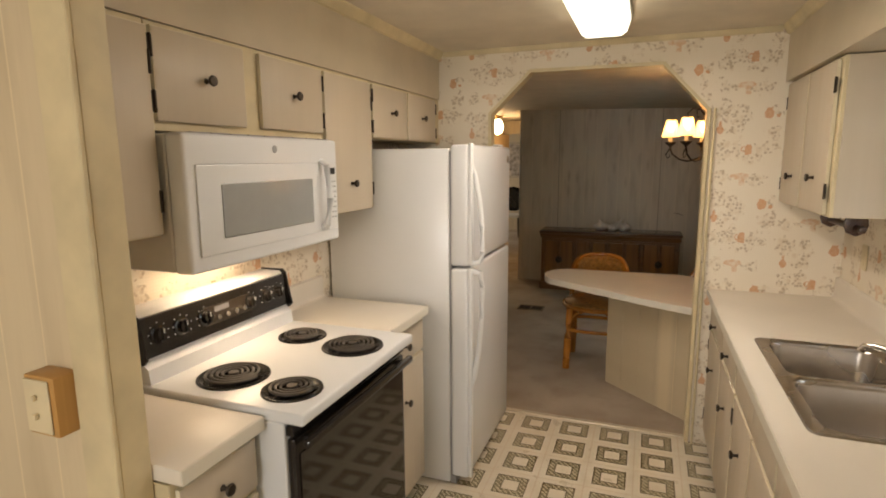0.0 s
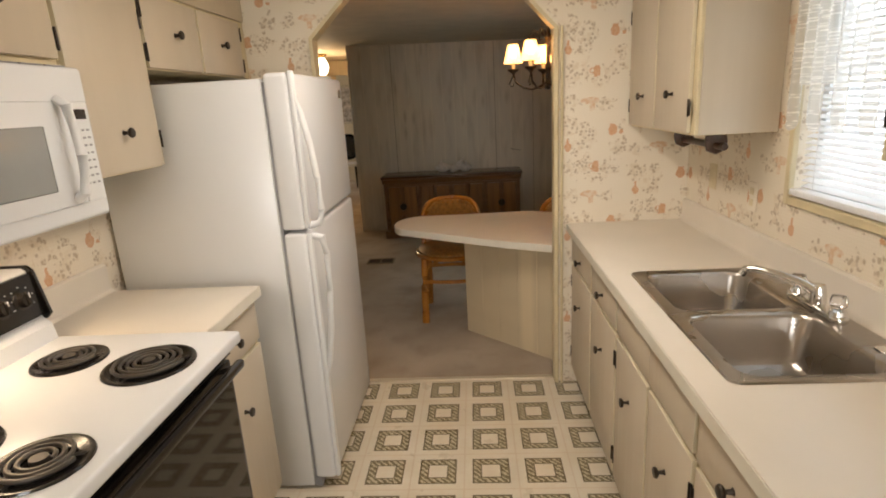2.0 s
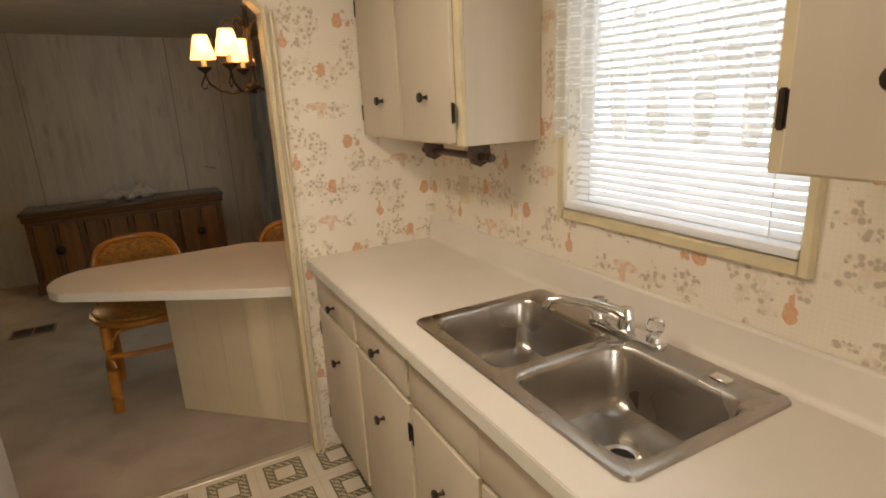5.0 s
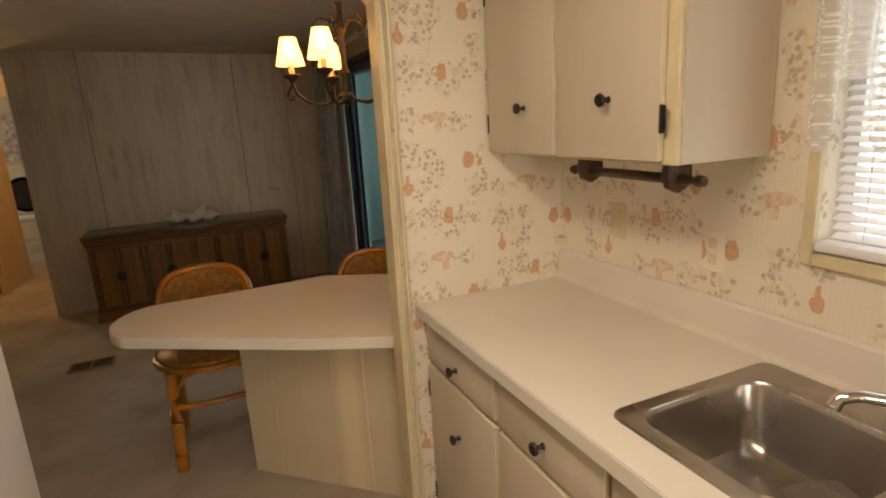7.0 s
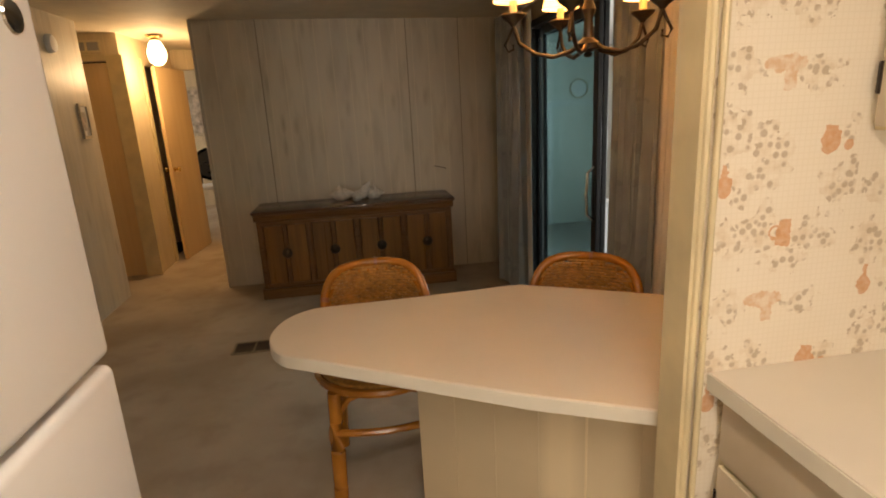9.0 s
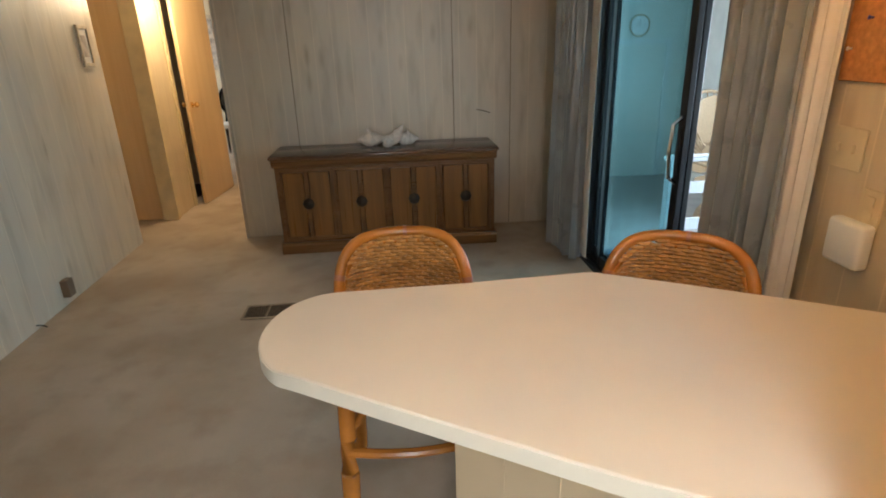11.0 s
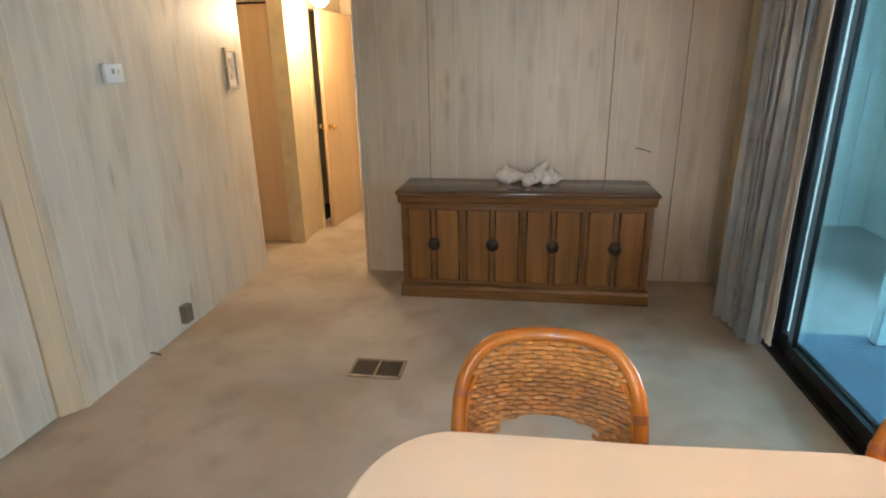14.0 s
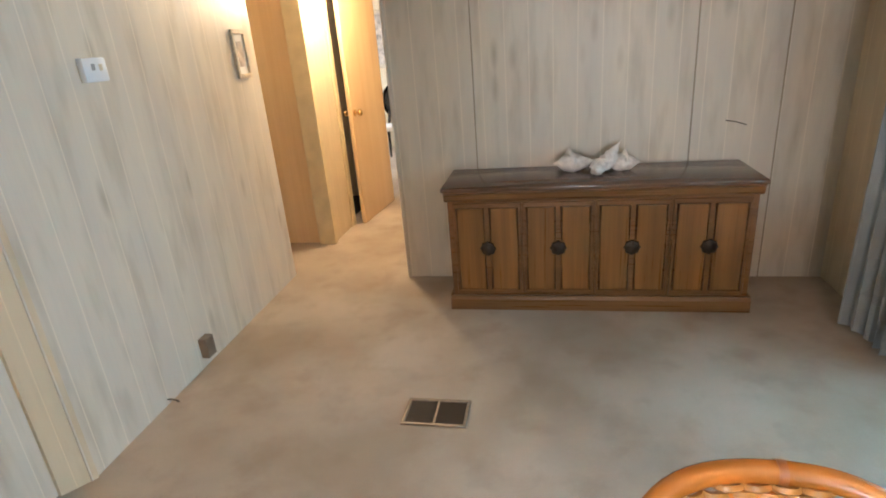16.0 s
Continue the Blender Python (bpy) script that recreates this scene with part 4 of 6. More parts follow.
bl = Thing("mini_blind", (XR + 0.02, 2.01, 1.2), "white aluminium mini-blind lowered over the sink window", "blind")
b = bm_new()
box(b, XR + 0.012, XR + 0.04, WY0 + 0.012, WY1 - 0.012, 1.925, 1.952, 0.003)
bl.part("head_rail", b, BLIND)
b = bm_new()
box(b, XR - 0.016, XR + 0.03, WY0 + 0.006, WY1 - 0.006, 1.193, 1.214, 0.004, 2)
bl.part("bottom_rail", b, BLIND)
b = bm_new()
prism(b, [(-0.0125, -0.0045), (0.0, 0.0012), (0.0125, 0.0055), (0.0125, 0.0065), (0.0, 0.0022), (-0.0125, -0.0035)], "y", -0.335, 0.335)
b.transform(Matrix(((1, 0, 0, 0), (0, 1, 0, 0), (0, 0, 1, 0), (0, 0, 0, 1))))
slat = data_of("slat", b, BLIND)
for i in range(35):
    piece(bl.ob, "slat", slat, (0.006, 0, 0.025 + i * 0.0203))
b = bm_new()
for y in (1.74, 2.28):
    tube(b, [(XR + 0.013, y, 1.2), (XR + 0.013, y, 1.94)], 0.0012, 5)
bl.part("ladder_cord", b, BLIND)


def lace(name, at, x, y0, y1, ztop, drop, waves, depth):
    """A gathered lace valance with a scalloped hem."""
    c = Thing(name, at, "gathered white lace valance with a scalloped hem", "curtain")
    b = bm_new()
    n = 208
    rows = 14
    grid = []
    for i in range(n + 1):
        t = i / n
        y = y0 + (y1 - y0) * t
        hem = drop * (0.74 + 0.26 * max(0.0, math.sin(t * math.pi * 13)) ** 0.45)
        col = []
        for j in range(rows + 1):
            s = j / rows
            wob = math.sin(t * waves * 2 * math.pi + 0.8 * math.sin(7 * t)) * depth * (0.5 + 0.5 * s)
            col.append(b.verts.new((x + wob, y, ztop - hem * s)))
        grid.append(col)
    for i in range(n):
        for j in range(rows):
            b.faces.new((grid[i][j], grid[i + 1][j], grid[i + 1][j + 1], grid[i][j + 1]))
    c.part("cloth", b, LACE)
    b = bm_new()
    tube(b, [(x, y0 - 0.01, ztop), (x, y1 + 0.01, ztop)], 0.005, 8)
    c.part("rod", b, WHITE2)


lace("lace_valance", (XR - 0.03, 2.01, 1.5), XR - 0.028, 1.628, 2.394, 1.955, 0.55, 13, 0.012)

# switch plate and outlet in the wallpapered wall
for y, z in ((2.62, 1.14), (2.98, 1.17)):
    o = Thing("wall_plate", (XR, y, z), "wallpaper-covered outlet plate above the counter", "outlet", "kitchen wall plates")
    b = bm_new()
    box(b, XR - 0.006, XR - 0.0005, y - 0.035, y + 0.035, z - 0.057, z + 0.057, 0.003)
    o.part("plate", b, PAPER if y < 2.8 else IVORY)
    b = bm_new()
    for dz in (-0.022, 0.022):
        box(b, XR - 0.0085, XR - 0.006, y - 0.013, y + 0.013, z + dz - 0.013, z + dz + 0.013, 0.001)
    o.part("socket", b, IVORY)

# ---- stove side ----
FL = -0.705
for ya, yb in ((0.876, 1.158), (1.892, 2.335)):
    u = Thing("base_cabinet", (-1.0, (ya + yb) / 2, 0), "aged beige base cabinet beside the stove", "cabinet", "base cabinets by the stove")
    case(u, XL + 0.003, FL, ya, yb, 0.085, 0.904, FRAME)
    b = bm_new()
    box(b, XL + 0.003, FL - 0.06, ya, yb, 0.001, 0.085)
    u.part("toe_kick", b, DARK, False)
    front(u, FL, 1, ya + 0.015, yb - 0.015, 0.748, 0.885, "drawer", ((ya + yb) / 2, 0.818))
    front(u, FL, 1, ya + 0.015, yb - 0.015, 0.11, 0.728, "door", ((ya + yb) / 2, 0.56), ya + 0.015)
    c = Thing("stove_counter", (-1.0, (ya + yb) / 2, 0.87), "short cream laminate counter beside the stove", "counter", "counters by the stove")
    b = bm_new()
    box(b, XL + 0.001, -0.668, ya + 0.0008, yb, 0.908, 0.948, 0.004, 2)
    c.part("top", b, LAMINATE)
    b = bm_new()
    box(b, -0.6675, -0.6645, ya + 0.002, yb - 0.002, 0.9095, 0.9455)
    c.part("front_edge", b, LAM_EDGE, False, label="white laminate front edge")
    b = bm_new()
    prism(b, [(XL + 0.001, 0.948), (XL + 0.035, 0.948), (XL + 0.022, 0.956), (XL + 0.018, 0.971), (XL + 0.018, 1.048), (XL + 0.012, 1.054), (XL + 0.001, 1.054)], "y", ya + 0.001, yb - 0.001)
    c.part("backsplash", b, LAMINATE)

st = Thing("electric_range", (-0.96, 1.645, 0), "white electric range with black coil burners and oven glass", "stove")
S0, S1 = 1.164, 1.886
b = bm_new()
box(b, XL + 0.012, -0.612, S0 + 0.004, S1 - 0.004, 0.02, 0.928, 0.004)
st.part("body", b, WHITE)
b = bm_new()
box(b, XL + 0.02, -0.548, S0, S1, 0.929, 0.964, 0.008, 3)
st.part("cooktop", b, WHITE)
b = bm_new()
box(b, -0.611, -0.585, S0 + 0.012, S1 - 0.012, 0.25, 0.882, 0.006, 2)
door = st.part("oven_door", b, BLACK)
b = bm_new()
box(b, -0.5845, -0.581, S0 + 0.03, S1 - 0.03, 0.27, 0.835, 0.001)
st.part("oven_glass", b, BLACKGLASS, under=door, label="glossy black oven glass")
b = bm_new()
tube(b, [(-0.585, S0 + 0.06, 0.866), (-0.553, S0 + 0.06, 0.871)], 0.008, 8)
tube(b, [(-0.585, S1 - 0.06, 0.866), (-0.553, S1 - 0.06, 0.871)], 0.008, 8)
box(b, -0.565, -0.541, S0 + 0.015, S1 - 0.015, 0.858, 0.884, 0.008, 2)
st.part("handle", b, BLACK, under=door)
b = bm_new()
box(b, -0.611, -0.583, S0 + 0.008, S1 - 0.008, 0.06, 0.235, 0.006, 2)
st.part("drawer", b, WHITE)
b = bm_new()
box(b, -0.61, -0.585, S0 + 0.006, S1 - 0.006, 0.892, 0.922, 0.003)
st.part("top_rail", b, BLACK)
b = bm_new()
prism(b, [(XL + 0.02, 0.95), (-1.082, 0.95), (-1.09, 1.01), (-1.113, 1.03), (-1.128, 1.165), (-1.14, 1.175), (XL + 0.02, 1.175)], "y", S0 + 0.012, S1 - 0.012)
st.part("backguard", b, WHITE)
b = bm_new()
prism(b, [(-1.114, 1.040), (-1.1005, 1.040), (-1.116, 1.162), (-1.128, 1.162)], "y", S0 + 0.016, S1 - 0.016)
panel = st.part("control_panel", b, BLACK, False, label="black sloped control panel")
b = bm_new()
for y in (S0 + 0.005, S1 - 0.013):
    prism(b, [(XL + 0.02, 1.03), (-1.10, 1.025), (-1.086, 1.04), (-1.111, 1.168), (-1.128, 1.182), (XL + 0.02, 1.182)], "y", y, y + 0.0085)
st.part("end_cap", b, BLACK)
tilt = math.atan2(0.0155, 0.12)
for y in (S0 + 0.075, S0 + 0.165, S0 + 0.265, S1 - 0.235, S1 - 0.14, S1 - 0.07):
    b = bm_new()
    lathe(b, [(0.03, 0.0), (0.029, 0.003), (0.021, 0.005), (0.019, 0.02), (0.0, 0.021)], (0, 0, 0), 18, "x")
    box(b, 0.012, 0.026, -0.004, 0.004, -0.019, 0.019, 0.002)
    b.transform(Matrix.Translation((-1.109, y, 1.101)) @ Matrix.Rotation(-tilt, 4, "Y"))
    st.part("dial", b, BLACK, under=panel)
    b = bm_new()
    box(b, 0.0262, 0.0272, -0.0012, 0.0012, 0.004, 0.018)
    for k in range(7):
        a = radians(-120 + 40 * k)
        box(b, 0.0008, 0.0016, 0.037 * math.sin(a) - 0.0025, 0.037 * math.sin(a) + 0.0025, 0.037 * math.cos(a) - 0.001, 0.037 * math.cos(a) + 0.001)
    b.transform(Matrix.Translation((-1.1085, y, 1.101)) @ Matrix.Rotation(-tilt, 4, "Y"))
    st.part("dial_mark", b, WHITE2, False, under=panel)
b = bm_new()
box(b, 0.0, 0.002, -0.115, 0.115, -0.032, 0.032)
b.transform(Matrix.Translation((-1.1085, 1.54, 1.101)) @ Matrix.Rotation(-tilt, 4, "Y"))
st.part("clock_panel", b, plain("clock_panel_bronze", (0.06, 0.045, 0.03), 0.3, 0.3), False, under=panel)
for k in range(4):
    b = bm_new()
    lathe(b, [(0.01, 0.0), (0.009, 0.016), (0.0, 0.017)], (0, 0, 0), 12, "x")
    b.transform(Matrix.Translation((-1.1075, 1.478 + 0.042 * k, 1.09)) @ Matrix.Rotation(-tilt, 4, "Y"))
    st.part("clock_button", b, CHROME, under=panel)
b = bm_new()
box(b, 0.002, 0.003, -0.07, 0.0, 0.008, 0.026)
b.transform(Matrix.Translation((-1.1075, 1.54, 1.101)) @ Matrix.Rotation(-tilt, 4, "Y"))
st.part("clock_face", b, INK, False, under=panel)
for x, y, r in ((-0.903, 1.318, 0.094), (-0.672, 1.294, 0.074), (-0.930, 1.718, 0.074), (-0.694, 1.682, 0.094)):
    b = bm_new()
    lathe(b, [(r + 0.016, 0.9645), (r + 0.014, 0.9695), (r + 0.004, 0.9700), (r - 0.004, 0.9650), (r * 0.5, 0.9655), (0.0, 0.9655)], (x, y, 0), 36)
    st.part("drip_pan", b, BLACK, label="glossy black drip pan")
    b = bm_new()
    turns = 4 if r > 0.09 else 3
    pts = []
    for k in range(turns * 22 + 1):
        a = 2 * math.pi * k / 22
        q = 0.024 + (r - 0.03) * k / (turns * 22)
        pts.append((x + q * math.cos(a), y + q * math.sin(a), 0.9765))
    tube(b, pts, 0.0048, 6)
    lathe(b, [(0.0, 0.9800), (0.016, 0.9795), (0.017, 0.9710), (0.0, 0.9700)], (x, y, 0), 14)
    for k in range(3):
        a = 2 * math.pi * k / 3 + 0.4
        tube(b, [(x, y, 0.9685), (x + (r + 0.002) * math.cos(a), y + (r + 0.002) * math.sin(a), 0.9685)], 0.003, 5)
    st.part("coil", b, COIL)

# over-the-range microwave
mw = Thing("microwave", (-1.1, 1.548, 1.31), "white over-the-range microwave with grey window", "microwave")
M0, M1, MZ0, MZ1 = 1.165, 1.928, 1.312, 1.698
b = bm_new()
box(b, XL + 0.002, -0.9450, M0 + 0.004, M1 - 0.004, MZ0 + 0.004, MZ1 - 0.002, 0.004)
mw.part("body", b, plain("grey_steel_case", (0.62, 0.6, 0.57), 0.35, 0.2))
b = bm_new()
box(b, -0.9420, -0.8790, M0, M1, MZ0, MZ1, 0.012, 3)
face = mw.part("front", b, WHITE)
b = bm_new()
box(b, -0.8795, -0.8740, M0 + 0.035, M1 - 0.085, MZ0 + 0.045, MZ1 - 0.085, 0.006, 2)
mw.part("door", b, WHITE, under=face)
b = bm_new()
box(b, -0.8750, -0.8715, M0 + 0.125, M1 - 0.185, MZ0 + 0.088, MZ1 - 0.142, 0.004, 2)
mw.part("window", b, GREYGLASS, under=face, label="grey dotted microwave window")
b = bm_new()
tube(b, [(-0.8750, M1 - 0.122, MZ0 + 0.06), (-0.8520, M1 - 0.122, MZ0 + 0.075), (-0.8380, M1 - 0.122, MZ0 + 0.17), (-0.8520, M1 - 0.122, MZ1 - 0.095), (-0.8750, M1 - 0.122, MZ1 - 0.08)], 0.013, 10)
mw.part("handle", b, WHITE2, under=face)
b = bm_new()
box(b, -0.8795, -0.8765, M1 - 0.080, M1 - 0.012, MZ0 + 0.045, MZ1 - 0.085, 0.003)
mw.part("keypad", b, WHITE2, under=face)
b = bm_new()
box(b, -0.8770, -0.8755, M1 - 0.070, M1 - 0.025, MZ1 - 0.13, MZ1 - 0.105)
mw.part("display", b, BLACK, False, under=face)
b = bm_new()
for r in range(8):
    for c in range(3):
        y, z = M1 - 0.072 + c * 0.019, MZ1 - 0.16 - r * 0.0195
        box(b, -0.8770, -0.8759, y, y + 0.011, z, z + 0.005)
mw.part("key_marks", b, INK, False, under=face)
b = bm_new()
lathe(b, [(0.0, 0.0), (0.012, 0.0), (0.012, 0.002), (0.0, 0.0025)], (-0.8795, 1.545, MZ1 - 0.04), 20, "x")
mw.part("badge", b, INK, under=face, label="small round grey badge")
b = bm_new()
for k in range(9):
    box(b, -0.9380, -0.8830, M0 + 0.04 + k * 0.076, M0 + 0.105 + k * 0.076, MZ1 - 0.0005, MZ1 + 0.002)
mw.part("top_vent", b, INK, False, under=face)
b = bm_new()
box(b, -1.15, -1.01, 1.42, 1.68, MZ0 - 0.002, MZ0 + 0.0035)
mw.part("cook_light_lens", b, glow("lit_cook_light", (1.0, 0.72, 0.4), 4.0), False, label="lit cook light lens")

# wall cabinets on the stove side
UL = -0.968
units = [
    (0.878, 1.155, 1.42, [(0.885, 1.15, 1.425, 1.965, None, 1.15)], "narrow aged beige wall cabinet beside the microwave"),
    (1.157, 1.967, 1.702, [(1.165, 1.51, 1.727, 1.968, (1.345, 1.85), 1.158), (1.59, 1.955, 1.727, 1.968, (1.77, 1.85), 1.962)], "aged beige wall cabinet above the microwave"),
    (1.969, 2.372, 1.395, [(1.975, 2.36, 1.40, 1.968, (2.165, 1.52), 2.366)], "tall aged beige wall cabinet beside the refrigerator"),
    (2.374, 3.283, 1.722, [(2.385, 2.77, 1.727, 1.968, (2.585, 1.85), 2.38), (2.79, 3.19, 1.727, 1.968, (2.98, 1.85), 3.196)], "aged beige wall cabinet above the refrigerator"),
]
for ya, yb, zb, doors, text in units:
    u = Thing("wall_cabinet", (-1.1, (ya + yb) / 2, zb), text, "cabinet", "wall cabinets")
    case(u, XL + 0.002, UL, ya, yb, zb, 1.983, FRAME)
    for d0, d1, z0, z1, k, hy in doors:
        front(u, UL, 1, d0, d1, z0, z1, "door", k, hy)

# refrigerator
fr = Thing("refrigerator", (-0.9, 2.88, 0), "white top-freezer refrigerator with long curved handles", "refrigerator")
F0, F1 = 2.412, 3.215
b = bm_new()
box(b, -1.235, -0.592, F0 + 0.004, F1 - 0.004, 0.015, 1.672, 0.006, 2)
fr.part("body", b, WHITE)
b = bm_new()
box(b, -0.592, -0.583, F0 + 0.015, F1 - 0.015, 0.05, 1.66)
fr.part("gasket", b, INK, False)
for name, z0, z1 in (("freezer_door", 1.128, 1.688), ("fridge_door", 0.055, 1.116)):
    b = bm_new()
    box(b, -0.583, -0.495, F0, F1, z0, z1, 0.016, 4)
    d = fr.part(name, b, WHITE)
    b = bm_new()
    box(b, -0.497, -0.478, F0 + 0.004, F0 + 0.036, z0 + 0.006, z1 - (0.0 if z0 < 1 else -0.006), 0.007, 3)
    fr.part("edge_strip", b, WHITE2, under=d, label="raised white strip on the door's edge")
    b = bm_new()
    # the grip springs from its foot beside the gap and runs back into the strip
    if z0 > 1:
        hz = [1.140, 1.150, 1.20, 1.32, 1.44, 1.55, 1.60]
    else:
        hz = [1.104, 1.094, 1.03, 0.88, 0.72, 0.58, 0.52]
    off = [0.0, 0.045, 0.056, 0.052, 0.040, 0.018, 0.0]
    tube(b, [(-0.490 + o, F0 + 0.030, z) for o, z in zip(off, hz)], [0.015, 0.015, 0.013, 0.012, 0.012, 0.012, 0.010], 10)
    fr.part("handle", b, WHITE2, under=d, label="long bowed white handle")
b = bm_new()
box(b, -0.575, -0.53, F1 - 0.1, F1 - 0.03, 1.6915, 1.704, 0.004)
fr.part("hinge_cover", b, WHITE2)
b = bm_new()
lathe(b, [(0.0, 0.0), (0.022, 0.0), (0.02, 0.003), (0.0, 0.004)], (-0.495, F1 - 0.06, 1.62), 20, "x")
fr.part("badge", b, CHROME, label="small oval chrome badge")
b = bm_new()
box(b, -0.59, -0.56, F0 + 0.01, F1 - 0.01, 0.012, 0.05)
fr.part("kick_grille", b, INK, False)

# ceiling light
cl = Thing("ceiling_light", (0.045, 2.15, TOPK), "lit rectangular wraparound ceiling light", "ceiling light")
b = bm_new()
prism(b, [(-0.07, TOPK - 0.02), (-0.055, TOPK - 0.075), (-0.03, TOPK - 0.092), (0.12, TOPK - 0.092), (0.145, TOPK - 0.075), (0.16, TOPK - 0.02)], "y", 1.56, 2.76)
cl.part("diffuser", b, DIFFUSER, False)
b = bm_new()
box(b, -0.075, 0.165, 1.55, 2.77, TOPK - 0.022, TOPK - 0.001, 0.003)
cl.part("base_plate", b, WHITE2)

# raised switch box on the stub wall
sw = Thing("switch_box", (-0.891, 0.79, 1.12), "tan wooden surface box with an ivory double switch", "light switch")
b = bm_new()
box(b, -0.928, -0.838, 0.745, 0.799, 1.06, 1.19, 0.004, 2)
sw.part("box", b, SWITCH)
b = bm_new()
box(b, -0.924, -0.851, 0.740, 0.7445, 1.067, 1.183, 0.002)
plate = sw.part("plate", b, IVORY)
b = bm_new()
for z in (1.105, 1.145):
    box(b, -0.893, -0.883, 0.730, 0.7395, z - 0.006, z + 0.006, 0.002)
sw.part("toggle", b, IVORY, under=plate)


# ---- dining things ----
pn = Thing("peninsula", (0.5, 4.0, 0), "cream laminate peninsula table on a tan panelled base", "table")
PZ = 0.765
outline = [(XD - 0.002, YD + 0.074), (0.66, YD + 0.074), (0.581, 3.383), (0.294, 3.532), (-0.12, 3.792), (-0.311, 3.915)]
# rounded end: a half circle drawn out a little towards the room
cx, cy, rx, ry = -0.25, 4.12, 0.176, 0.226
for k in range(17):
    a = radians(232 - 142 * k / 16)
    outline.append((cx + rx * math.cos(a), cy + ry * math.sin(a)))
outline += [(0.12, 4.352), (0.485, 4.374), (0.525, 4.370), (0.749, 4.243), (XD - 0.002, 3.965)]
b = bm_new()
prism(b, outline, "z", PZ - 0.045, PZ, 0.004)
pn.part("top", b, LAMINATE, False)
b = bm_new()
ring = [Vector(p) for p in outline[2:-1]]
lo = [b.verts.new((p.x, p.y, PZ - 0.041)) for p in ring]
hi = [b.verts.new((p.x, p.y, PZ - 0.0045)) for p in ring]
for k in range(len(ring) - 1):
    b.faces.new((lo[k], lo[k + 1], hi[k + 1], hi[k]))
bmesh.ops.recalc_face_normals(b, faces=b.faces[:])
bmesh.ops.solidify(b, geom=b.faces[:], thickness=-0.0018)
pn.part("edge_band", b, LAM_EDGE, True, label="white laminate edge band")
b = bm_new()
prism(b, [(0.047, 4.02), (0.70, 3.41), (0.74, YD + 0.075), (XD - 0.003, YD + 0.075), (XD - 0.003, 3.72), (0.78, 3.75), (0.12, 4.10)], "z", 0.004, PZ - 0.046)
base = pn.part("base", b, PANEL_TAN, False, label="tan wood-grain panelled base")
d = (Vector((0.70, 3.41)) - Vector((0.047, 4.02)))
for k in range(1, 6):
    p = Vector((0.047, 4.02)) + d * (k / 6)
    b = bm_new()
    box(b, -0.003, 0.003, -0.003, 0.003, 0.006, PZ - 0.048)
    b.transform(Matrix.Translation((p.x, p.y, 0)) @ Matrix.Rotation(math.atan2(d.y, d.x), 4, "Z"))
    pn.part("batten", b, PANEL_TAN, False, under=base)


